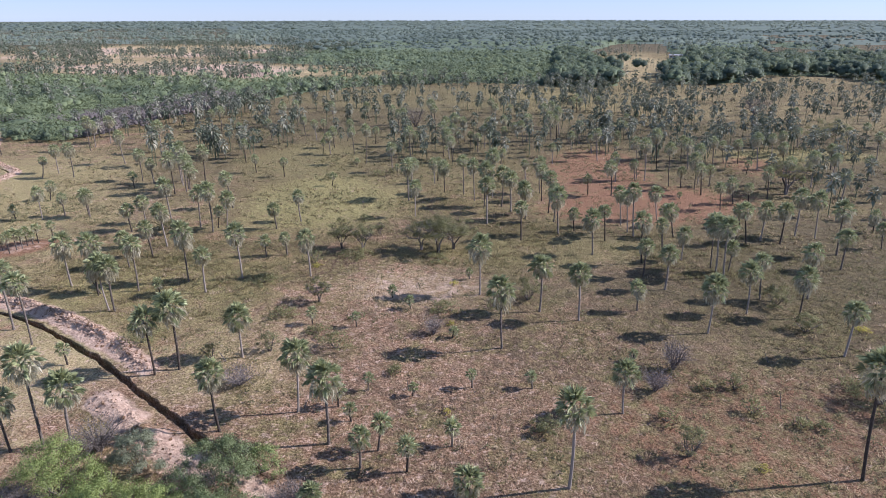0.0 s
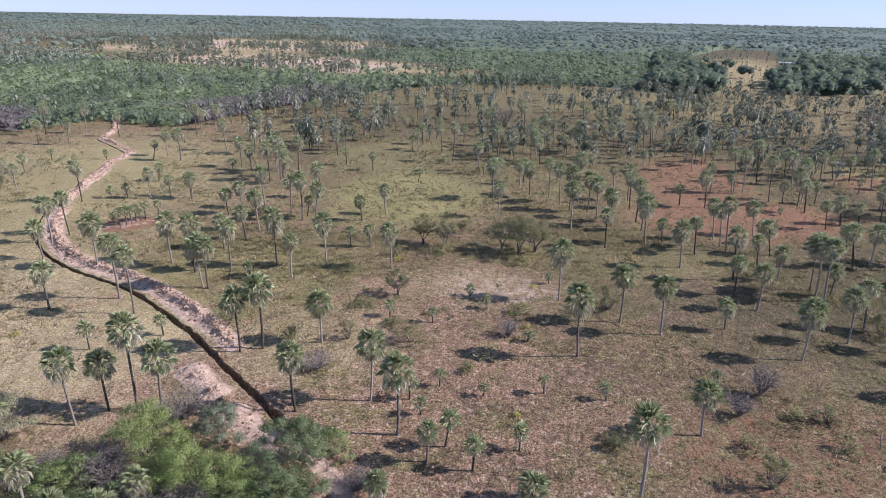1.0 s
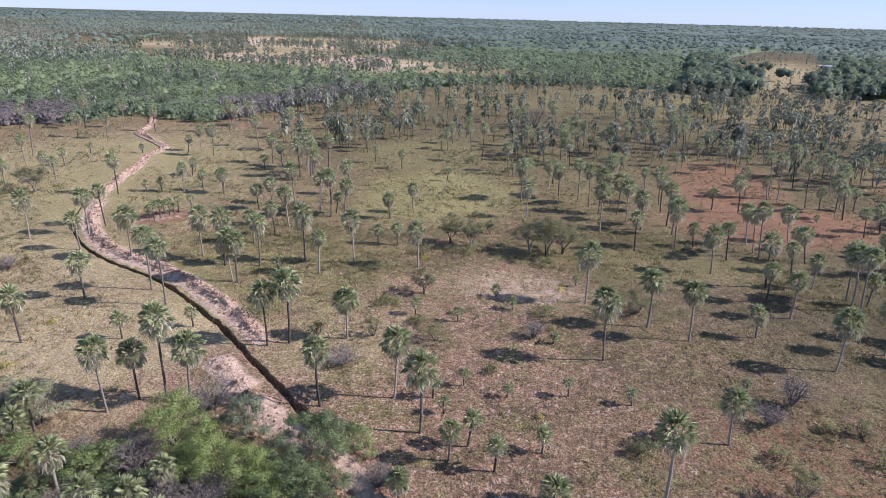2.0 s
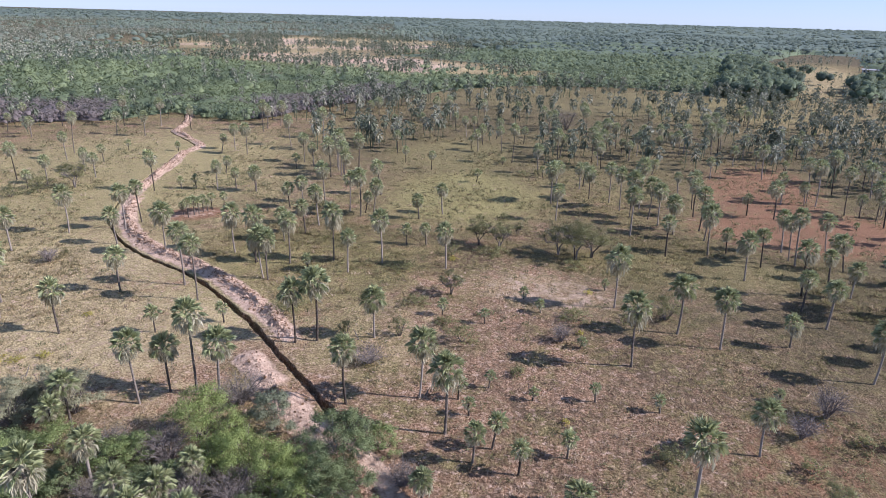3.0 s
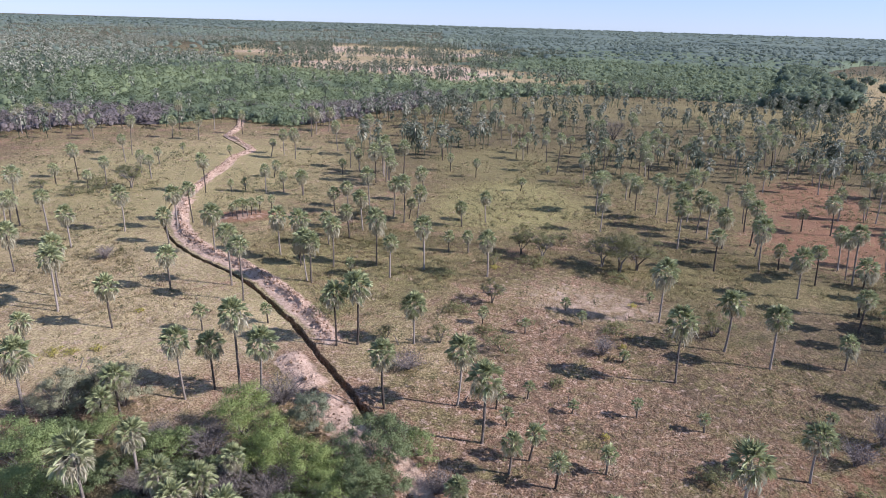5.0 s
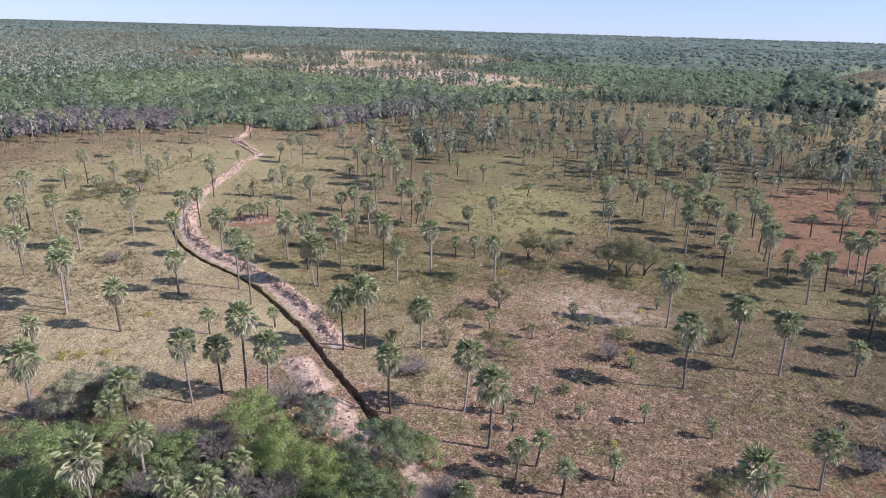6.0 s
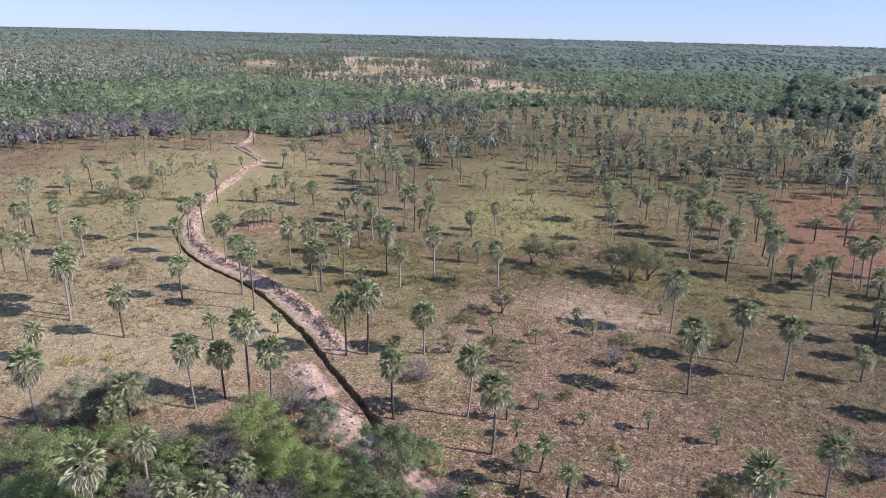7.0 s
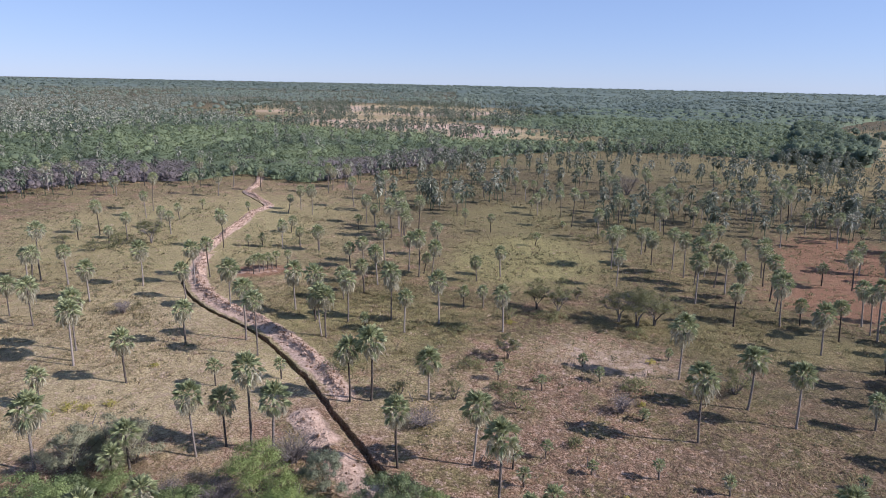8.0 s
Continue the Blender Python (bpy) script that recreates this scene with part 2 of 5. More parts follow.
def value_noise(x, y, size, seed):
    """Smooth noise from 0 to 1 over the plan."""
    g = np.random.default_rng(seed).random((64, 64))
    u, v = np.asarray(x) / size, np.asarray(y) / size
    i, j = np.floor(u).astype(int), np.floor(v).astype(int)
    fu, fv = u - i, v - j
    fu, fv = fu * fu * (3 - 2 * fu), fv * fv * (3 - 2 * fv)
    i0, i1, j0, j1 = i % 64, (i + 1) % 64, j % 64, (j + 1) % 64
    return (g[i0, j0] * (1 - fu) + g[i1, j0] * fu) * (1 - fv) + (g[i0, j1] * (1 - fu) + g[i1, j1] * fu) * fv


def ditch_distance(x, y):
    x, y = np.asarray(x, float).ravel(), np.asarray(y, float).ravel()
    d = np.full(x.shape, 1e9)
    near = (x > -200) & (x < 60) & (y > -30) & (y < 260)
    for k in np.array_split(np.where(near)[0], max(1, near.sum() // 4000)):
        if len(k):
            d[k] = np.sqrt(((x[k, None] - COARSE[None, :, 0]) ** 2 + (y[k, None] - COARSE[None, :, 1]) ** 2).min(1))
    return d


def relief(x, y):
    """The height of the ground: low swells, levelled along the ditch."""
    z = 0.30 * (value_noise(x, y, 9.0, 3) - 0.5) + 0.14 * (value_noise(x, y, 2.6, 4) - 0.5)
    z = z * np.clip((np.abs(ditch_distance(x, y).reshape(np.shape(x))) - 5) / 6, 0, 1)
    return z


def spot(x, y, cx, cy, rx, ry, turn=0.0):
    """1 inside an ellipse of the plan, falling to 0 outside it."""
    c, s = math.cos(radians(turn)), math.sin(radians(turn))
    u, v = (x - cx) * c + (y - cy) * s, -(x - cx) * s + (y - cy) * c
    return np.clip(1.5 - np.sqrt((u / rx) ** 2 + (v / ry) ** 2), 0, 1)


def cover(x, y):
    """How dry, lush, red and bare the ground is, from 0 to 1."""
    n = value_noise(x, y, 22, 11)
    far = np.hypot(x, y)
    dry = np.clip(0.56 - (far - 60) / 130 + 0.5 * (n - 0.5), 0.15, 1)
    dry = np.clip(dry + 0.22 * np.clip((-30 - x) / 25, 0, 1) * (far < 230), 0, 1)
    dry = dry - 0.2 * spot(x, y, -40, 80, 24, 20, -20)
    dry = dry + 0.06 * np.clip((x - 2) / 12, 0, 1) * np.clip((80 - far) / 15, 0, 1)
    dry = np.maximum(dry, 0.74 * spot(x, y, 3, 53, 26, 13))
    dry = np.maximum(dry, 0.74 * spot(x, y, -10, 72, 19, 16))
    dry = np.maximum(dry, 0.95 * spot(x, y, -4, 83, 11, 7))
    dry = np.maximum(dry, 0.35 * spot(x, y, 22, 50, 26, 12))
    dry = np.maximum(dry, 1.0 * spot(x, y, -52, 50, 18, 9, 35))
    dry = dry * (1 - 0.35 * spot(x, y, 34, 46, 22, 14))
    dry = np.where(far > 230, 0.16 + 0.4 * (n - 0.5), dry)
    dry = dry - 0.35 * np.clip((far - 150) / 60, 0, 1) * (x > -90)
    lush = 0.85 * spot(x, y, -25, 126, 17, 24, 10)
    lush = np.maximum(lush, 0.5 * spot(x, y, -105, 118, 54, 66))
    lush = np.maximum(lush, 0.6 * spot(x, y, -36, 165, 24, 30))
    lush = np.maximum(lush, 0.5 * spot(x, y, 0, 300, 110, 70))
    lush = np.maximum(lush, 0.42 * spot(x, y, -20, 165, 60, 60))
    lush = np.maximum(lush, 0.6 * spot(x, y, 16, 95, 24, 10, 5))
    lush = np.maximum(lush, 0.55 * spot(x, y, -42, 80, 26, 20, -20))
    lush = np.maximum(lush, 0.75 * spot(x, y, 98, 168, 26, 11))
    red = np.maximum(0.9 * spot(x, y, 42, 122, 22, 14, 10), 0.75 * spot(x, y, 38, 150, 14, 30, -10))
    red = np.maximum(red, 0.46 * spot(x, y, 30, 48, 26, 14))
    red = np.maximum(red, 1.0 * spot(x, y, -70.5, 96.2, 6.5, 3.6, 30))
    red = np.maximum(red, 0.6 * spot(x, y, 80, 155, 10, 14))
    bare = np.maximum(0.48 * spot(x, y, -70.5, 96.2, 6.5, 3.6, 30), 0.12 * spot(x, y, 150, 520, 22, 160, -17))
    bare = np.maximum(bare, 0.36 * spot(x, y, -52, 47, 22, 8, 25))
    bare = np.maximum(bare, 0.46 * spot(x, y, -3, 80, 12, 7))
    field = spot(x, y, -190, 470, 175, 75, -22) * 0.9
    field = np.maximum(field, 0.9 * spot(x, y, -330, 720, 190, 200, -25))
    bare = np.maximum(bare, 0.74 * field * (0.22 + 1.1 * value_noise(x, y, 40, 12)))
    bare = np.maximum(bare, 0.6 * spot(x, y, -190, 345, 14, 14))
    bare = np.maximum(bare, 0.8 * spot(x, y, 600, 1250, 260, 40))
    # dark rank grass, with the shade of close palm stands put into its colour
    rank_shade = 0.72 * np.clip((far - 115) / 50, 0, 1) * np.clip((x + 95) / 30, 0, 1)
    rank_shade = np.maximum(rank_shade, 0.3 * spot(x, y, 46, 92, 22, 10))
    rank_shade = np.maximum(rank_shade, 0.45 * spot(x, y, 40, 66, 18, 14))
    rank_shade = np.maximum(rank_shade, 0.6 * spot(x, y, 38, 52, 36, 30))
    rank_shade = np.maximum(rank_shade, 0.7 * spot(x, y, 46, 92, 52, 36))
    rank_shade = rank_shade * (1 - 0.7 * np.clip(lush + red, 0, 1))
    rank_shade = np.maximum(rank_shade, np.clip((far - 480) / 150, 0, 1))
    rank_shade = np.maximum(rank_shade, 0.85 * np.clip((far - 240) / 30, 0, 1) * np.clip((-50 - x) / 40, 0, 1))
    rank_shade = rank_shade * (1 - np.clip(1.2 * field, 0, 1))
    # litter under the thicket, its deep shade painted in as a dark tone
    rank_shade = np.maximum(rank_shade, 0.9 * spot(x, y, -34, 31, 17, 8))
    gold = 0.85 * spot(x, y, -56, 52, 26, 14, 35)
    gold = np.maximum(gold, 0.5 * spot(x, y, -24, 62, 15, 13))
    gold = np.maximum(gold, 0.74 * spot(x, y, -78, 66, 34, 22, 30))
    gold = np.maximum(gold, 0.62 * spot(x, y, -105, 118, 52, 62))
    gold = np.maximum(gold, 0.55 * spot(x, y, -3, 80, 14, 9))
    gold = np.maximum(gold, 0.8 * field)
    lane = spot(x, y, 150, 500, 34, 190, -17)
    rank_shade, gold = rank_shade * (1 - np.clip(0.9 * lane, 0, 1)), np.maximum(gold, 0.52 * lane)
    gold = np.maximum(gold, 0.5 * spot(x, y, -38, 42, 12, 8))
    open_land = np.clip((far - 215) / 40, 0, 1) * np.clip((x - 5) / 50, 0, 1)
    rank_shade, gold = rank_shade * (1 - 0.5 * open_land * (far < 700)), np.maximum(gold, 0.36 * open_land * np.clip((760 - far) / 160, 0, 1))
    return dict(field=field, gold=gold, dry=dry, lush=lush, red=red, bare=bare, rank_shade=rank_shade)


def axis(lo, hi, step, end_lo, end_hi):
    mid = list(np.arange(lo, hi + step, step))
    up, s = [mid[-1]], step
    while up[-1] < end_hi:
        s *= 1.17
        up.append(min(end_hi, up[-1] + s))
    down, s = [mid[0]], step
    while down[-1] > end_lo:
        s *= 1.17
        down.append(max(end_lo, down[-1] - s))
    return np.array(down[:0:-1] + mid + up[1:])


def build_ground():
    xs, ys = axis(-130, 110, 1.4, -4900, 4900), axis(18, 240, 1.4, -4900, 4900)
    gx, gy = np.meshgrid(xs, ys, indexing="ij")
    x, y = gx.ravel(), gy.ravel()
    z = relief(x, y)
    d = ditch_distance(x, y)
    z = np.where(d < 2.6, -2.4, z)
    n, m = len(xs), len(ys)
    i, j = np.meshgrid(np.arange(n - 1), np.arange(m - 1), indexing="ij")
    a = (i * m + j).ravel()
    faces = np.stack([a, a + m, a + m + 1, a + 1], 1)
    ob = new("ground", sheet("ground", np.stack([x, y, z], 1), faces, GROUND, True, **cover(x, y)))
    tagged(ob, "dry savanna ground with straw, olive grass and bare soil", "ground", kind="structure")


def build_ditch():
    """The ditch, its walls and the spoil heaped along it, as one strip."""
    way = np.gradient(LINE, axis=0)
    way /= np.hypot(way[:, 0], way[:, 1])[:, None]
    side = np.stack([-way[:, 1], way[:, 0]], 1)          # to the north-east, the far bank
    cross = np.array([-8, -7, -6, -5.2, -4.4, -3.6, -3, -2.4, -1.9, -1.4, -1.0, -0.48, -0.34, -0.26, 0, 0.26, 0.30, 0.42, 0.48, 1.5, 1.8, 2.1,
                      2.5, 2.9, 3.3, 3.7, 4.1, 4.5, 4.9, 5.3, 5.8, 6.4, 7.2, 8])
    run = np.r_[0, np.cumsum(np.hypot(*np.diff(LINE, axis=0).T))]
    y = LINE[:, 1]
    far_bank = np.clip((y - 54.5) / 2.5, 0, 1) * np.where(y > 150, 0.75, 1.0)
    near_bank = np.clip((56.5 - y) / 1.5, 0, 1) * (1 - 0.7 * np.exp(-(((y - 49.8) / 0.8) ** 2)))
    wide = np.where(y > 95, 0.85, 1.0) + 0.65 * (value_noise(run, 0 * run, 0.9, 21) - 0.5)
    deep = np.clip((214 - y) / 3, 0, 1) * np.clip((y - 41.5) / 3, 0, 1) * np.clip(1 - (y - 120) / 60, 0.35, 1) * (0.72 + 0.3 * (value_noise(run, 0 * run, 5, 22) - 0.5))
    s = cross[None, :] + 0 * run[:, None]
    s = np.where(np.abs(s) < 0.9, s * np.interp(y, [45, 60, 75, 110], [1.15, 0.95, 0.75, 0.55])[:, None] * wide[:, None] + 0.4, s)
    wob = 0.25 * (value_noise(run, 0 * run, 2.6, 23) - 0.5) + 0.12 * (value_noise(run, 0 * run, 1.3, 28) - 0.5)
    px, py = LINE[:, 0, None] + side[:, 0, None] * (s + wob[:, None] * (np.abs(s) < 6)), LINE[:, 1, None] + side[:, 1, None] * (s + wob[:, None] * (np.abs(s) < 6))
    n1, n2, n3 = value_noise(px, py, 1.7, 24), value_noise(px, py, 0.6, 25), value_noise(px, py, 6.0, 26)
    mid = np.where(y > 100, 2.0, 3.2)[:, None] + 0.8 * (value_noise(run, 0 * run, 7.0, 27) - 0.5)[:, None]
    thick = np.where(y > 100, 0.6, 0.55)[:, None]
    f = np.exp(-((s - mid) / thick) ** 2) * (0.55 + 0.9 * (n1 - 0.45)) + 0.12 * np.exp(-((s - 2.6) / 1.6) ** 2)
    g = np.exp(-((s + 2.7) / 1.3) ** 2) * (0.5 + 0.5 * (n1 - 0.4))
    z = 0.04 + far_bank[:, None] * f * (0.6 + 0.6 * n3) + near_bank[:, None] * g
    z += 0.36 * (n2 - 0.5) * np.clip(z * 4, 0.25, 1) * (np.abs(s) < 7)
    z = np.where(np.abs(cross)[None, :] <= 0.27, 0.04 - deep[:, None] + 0.15 * (n2 - 0.5), z)
    z = np.where(np.isin(np.abs(cross), (0.34, 0.30))[None, :], z - deep[:, None] * 0.25, z)
    z = np.where((np.abs(cross) >= 7.9)[None, :], -0.25, z)
    bare = np.maximum(far_bank[:, None] * np.clip(1.25 - np.abs(s - np.where(y > 100, 1.9, 2.9)[:, None]) / np.where(y > 100, 1.9, 2.2)[:, None], 0, 1.0), near_bank[:, None] * np.clip(1.2 - np.abs(s + np.where(y < 43, 0.7, 2.6)[:, None]) / np.where(y < 43, 1.3, 2.4)[:, None], 0, 1))
    cut = (np.abs(cross) < 0.32)[None, :] & (y > 42.5)[:, None]
    bare = np.where(cut, 0.0, bare)
    bare = bare * (0.75 + 0.6 * n3) * np.clip(1.5 - n1 * 0.5, 0, 1)
    k = len(cross)
    i, j = np.meshgrid(np.arange(len(LINE) - 1), np.arange(k - 1), indexing="ij")
    a = (i * k + j).ravel()
    c = cover(px.ravel(), py.ravel())
    for key in ("gold", "lush"):
        c[key] = np.where(cut.ravel(), 0.0, c[key])
    # fresh cut earth, tinted darker still for the shade inside the ditch
    c["rank_shade"] = np.where(cut.ravel(), 0.42, c["rank_shade"])
    c["red"] = np.where(cut.ravel(), 0.3, c["red"])
    c["bare"] = np.clip(np.maximum(bare.ravel(), c["bare"] * 0.5), 0, 1)
    verts = np.stack([px.ravel(), py.ravel(), z.ravel()], 1)
    ob = new("ditch", sheet("ditch", verts, np.stack([a, a + k, a + k + 1, a + 1], 1), GROUND, False, **c))
    tagged(ob, "freshly dug ditch with heaps of pinkish sandy spoil", "ditch", kind="structure")
    return verts.reshape(len(LINE), k, 3), cross, far_bank, near_bank


build_ground()
STRIP, CROSS, FAR_BANK, NEAR_BANK = build_ditch()


# ---- fan palms ----
def fan(petiole, radius, blades, spread, droop, r):
    """A fan leaf that points along +x from the origin: its stalk, and blades round its end. Triangles."""
    verts = [(0, -0.025, 0), (0, 0.025, 0), (petiole, 0, 0)]
    faces = [(0, 1, 2)]
    for i in range(blades):
        t = radians(spread) * (i / (blades - 1) - 0.5) + r.normal(0, 0.04)
        length = radius * (1 - 0.18 * abs(t)) * r.uniform(0.85, 1.1)
        w = 0.5 * length * radians(spread) / blades * 0.29
        fold = 0.10 * length * (1 if i % 2 else -1)
        hub = np.array((petiole, 0, 0))
        d, n = np.array((math.cos(t), math.sin(t), 0)), np.array((-math.sin(t), math.cos(t), 0))
        mid = hub + d * length * 0.6
        tip = hub + d * length + np.array((0, 0, -droop * length * r.uniform(0.7, 1.4)))
        q = len(verts)
        verts += [tuple(hub), tuple(mid - n * w + (0, 0, fold)), tuple(mid + n * w - (0, 0, fold)), tuple(tip)]
        faces += [(q, q + 1, q + 2), (q + 1, q + 3, q + 2)]
    return np.array(verts, float), np.array(faces)


def crown_mesh(name, seed, leaves, low, high, material, petiole, radius, blades, droop):
    """A head of fan leaves round the origin, from low to high (degrees over the level)."""
    r = np.random.default_rng(seed)
    vs, fs, k = [], [], 0
    for i in range(leaves):
        el = radians(low + (high - low) * ((i + r.uniform(0, 1)) / leaves) ** 0.8)
        az = i * 2.39996 + r.uniform(-0.3, 0.3)
        v, f = fan(petiole * r.uniform(0.8, 1.15) * (1 - 0.22 * max(0.0, math.sin(el))), radius * r.uniform(0.85, 1.12), blades, r.uniform(130, 180), droop, r)
        roll = r.normal(0, 0.6)
        m = Matrix.Rotation(az, 3, "Z") @ Matrix.Rotation(-el, 3, "Y") @ Matrix.Rotation(roll, 3, "X")
        v = v @ np.array(m).T
        v[:, 2] -= 0.045 * np.hypot(v[:, 0], v[:, 1]) ** 2
        vs.append(v)
        fs.append(f + k)
        k += len(v)
    return sheet(name, np.vstack(vs), np.vstack(fs), material)


CROWNS = [crown_mesh("crown", 100 + i, 30 + 3 * (i % 3), -32, 88, PALM_LEAF, 0.95, 0.92, 12, 0.12 + 0.06 * (i % 3)) for i in range(6)]
FAR_CROWNS = [crown_mesh("crown", 120 + i, 30 + 3 * (i % 3), -32, 88, PALM_LEAF, 0.95, 0.92, 7, 0.12 + 0.06 * (i % 3)) for i in range(6)]
SKIRTS = [crown_mesh("dead_leaves", 200 + i, 24 + 3 * i, -80, -2, PALM_DEAD, 0.95, 0.85, 11, 0.45) for i in range(4)]
YOUNG_CROWNS = [crown_mesh("crown", 350 + i, 22, -30, 86, PALM_LEAF, 0.9, 1.15, 11, 0.1) for i in range(3)]
YOUNG_SKIRTS = [crown_mesh("dead_leaves", 360 + i, 16, -88, -35, PALM_DEAD, 0.9, 0.95, 8, 0.3) for i in range(2)]
BIG_CROWNS = [crown_mesh("crown", 300 + i, 30 + 2 * i, -38, 88, PALM_LEAF, 0.95, 1.0, 19, 0.2) for i in range(3)]


def one_leaf(seed, el):
    """A single fan leaf at el (degrees over the level), its blades hanging from the ribs."""
    r = np.random.default_rng(seed)
    v, f = fan(1.0 * (1 - 0.22 * max(0.0, math.sin(radians(el)))), 0.92, 19, r.uniform(125, 175), 0.18, r)
    v = v @ np.array(Matrix.Rotation(radians(-el), 3, "Y") @ Matrix.Rotation(r.normal(0, 0.6), 3, "X")).T
    v[:, 2] -= 0.045 * np.hypot(v[:, 0], v[:, 1]) ** 2
    return sheet("leaf", v, f, PALM_LEAF)


STEPS = 11
LEAF_KINDS = [[one_leaf(700 + 10 * i + j, -30 + 118 * ((i + 0.5) / STEPS) ** 0.75) for j in range(4)] for i in range(STEPS)]
_v, _f = tube([(0, 0, -0.45), (0, 0, -0.1), (0, 0, 0.25), (0.02, 0, 0.75)], [0.13, 0.17, 0.10, 0.01], 7)
HEART = sheet("crown", _v, _f, PALM_DEAD, True)


def palm(x, y, height, lean, i, near=False, full=1.0):
    """height: to the heart of its crown; lean: how far that stands to the east of the foot."""
    r = np.random.default_rng(1000 + i)
    young = height < 3.0 and full == 1.0
    z = float(relief(np.array([x]), np.array([y]))[0])
    label = ("short young fan palm with a shaggy head in dry grass" if young else
             "tall slim fan palm with a grey-green head in the grass" if height > 5 else
             "fan palm of middle height with a shaggy grey-green head")
    top = base("palm_tree", x, y, z, label, "palm tree", "palms of the savanna")
    bow = r.normal(0, 0.05) * height
    side = r.normal(0, 0.015) * height
    pts = [(lean * t + bow * t * (1 - t), side * t * (1 - t) * 2, -0.25 + (height + 0.25) * t) for t in np.linspace(0, 1, 8)]
    thick = (0.095 if young else 0.118) * r.uniform(0.85, 1.15)
    v, f = tube(pts, [thick * (1.35 if t == 0 else 1.08 - 0.25 * t + 0.05 * (-1) ** k) for k, t in enumerate(np.linspace(0, 1, 8))], 7)
    part("trunk", sheet("trunk", v, f, YOUNG_BARK if height < 4 else PALM_BARK, True), top)
    size = (np.clip(0.28 + 0.113 * height, 0.4, 1.1) if young else np.clip(0.47 + 0.08 * height, 0.66, 1.02)) * r.uniform(0.88, 1.1) * full
    heads = YOUNG_CROWNS if young else BIG_CROWNS if near else CROWNS if math.hypot(x, y) < 125 else FAR_CROWNS
    old = YOUNG_SKIRTS if young else SKIRTS
    tilt = pose(lean, 0, height + 0.05 * size, r.normal(0, 7), r.normal(0, 7), r.uniform(0, 360)) @ Matrix.Diagonal((size * 0.95, size * 0.95, size * r.uniform(0.98, 1.2), 1))
    if near and not young and math.hypot(x, y) < 64:
        # close enough to tell its leaves apart
        heart = part("crown", HEART, top, at=tilt)
        for k in range(3 * STEPS):
            part("leaf", LEAF_KINDS[k // 3][int(r.integers(4))], heart, at=pose(0, 0, 0, 0, 0, 137.5 * k + r.uniform(-17, 17)) @ Matrix.Scale(r.uniform(0.88, 1.1), 4))
    else:
        part("crown", heads[int(r.integers(len(heads)))], top, at=tilt)
    part("dead_leaves", old[int(r.integers(len(old)))], top, "pale dead leaves that hang under the crown", at=tilt @ Matrix.Diagonal((0.9, 0.9, 1.0 if young else 1.1 if full > 1 else r.uniform(1.0, 1.4), 1)))
    return top


STAND_BY_THICKET = [
    (-52.3, 35.5, 6.4, 0.3), (-39.7, 42.5, 6.4, -0.4), (-38.1, 45.0, 5.1, -0.1), (-35.6, 45.7, 8.6, 0.0), (-33.0, 45.6, 6.0, 0.4),
]
STAND_FRONT_CLEARING = [
    (-20.7, 48.0, 6.1, -0.2), (6.8, 63.1, 7.3, -0.3), (10.2, 40.4, 7.6, -0.1), (-10.3, 46.1, 6.8, 0.0), (-10.3, 51.7, 1.9, 0.1), (-14.1, 50.9, 6.3, 0.3),
    (-7.1, 42.9, 3.2, 0.1), (-5.8, 45.2, 2.9, 0.4), (-3.1, 42.5, 2.6, 0.1), (0.8, 45.8, 2.0, -0.0), (-10.6, 68.4, 1.5, -0.1), (-7.7, 54.6, 1.5, 0.1),
    (3.0, 55.1, 1.6, -0.1), (9.2, 54.9, 1.4, -0.2), (-3.1, 53.6, 1.1, 0.1), (-8.7, 49.4, 1.4, -0.1), (1.1, 65.9, 0.9, 0.2), (2.1, 36.6, 4.1, -0.3),
    (-10.1, 37.6, 2.3, 0.1), (17.4, 50.7, 4.5, -0.2), (34.7, 41.4, 10.4, -0.9), (21.2, 60.3, 0.8, -0.1),
]
STAND_WEST_OF_DITCH = [
    (-69.4, 54.4, 6.8, 0.2), (-71.6, 56.8, 7.3, 0.3), (-58.2, 52.1, 5.6, 0.0), (-59.5, 63.7, 5.1, -0.0), (-62.3, 44.0, 3.7, 0.1), (-47.7, 55.3, 2.6, -0.1),
    (-84.5, 60.7, 6.0, 0.0), (-91.4, 62.3, 5.0, 0.3), (-102.4, 76.4, 9.5, 0.6), (-106.4, 76.8, 4.4, 0.2), (-101.8, 74.2, 5.7, 1.0), (-96.2, 76.6, 6.0, -0.2),
    (-85.6, 71.5, 5.6, 0.0), (-83.7, 80.8, 6.8, -0.0), (-120.3, 105.5, 6.8, -0.3), (-112.4, 100.6, 3.0, 0.2), (-111.6, 104.8, 5.1, 0.1), (-121.2, 100.5, 3.5, -0.0),
    (-106.6, 112.8, 4.4, -0.1), (-76.1, 85.0, 6.6, -0.1), (-76.4, 89.5, 6.3, -0.4), (-72.3, 78.5, 5.0, -0.4), (-68.1, 53.3, 7.6, 0.4),
]
STAND_ALONG_DITCH = [
    (-41.4, 59.7, 2.0, -0.1), (-48.1, 64.2, 7.9, -0.1), (-52.6, 67.9, 7.9, -0.1), (-62.2, 76.9, 7.1, 0.1), (-66.8, 100.3, 2.6, 0.2), (-53.0, 81.3, 6.5, -0.1),
    (-70.2, 94.1, 2.8, 0.0), (-72.0, 95.2, 1.7, -0.1), (-69.5, 96.3, 2.3, -0.1), (-68.4, 98.8, 2.6, -0.0), (-43.6, 73.3, 6.4, -0.4), (-48.6, 79.8, 7.0, 0.2),
]
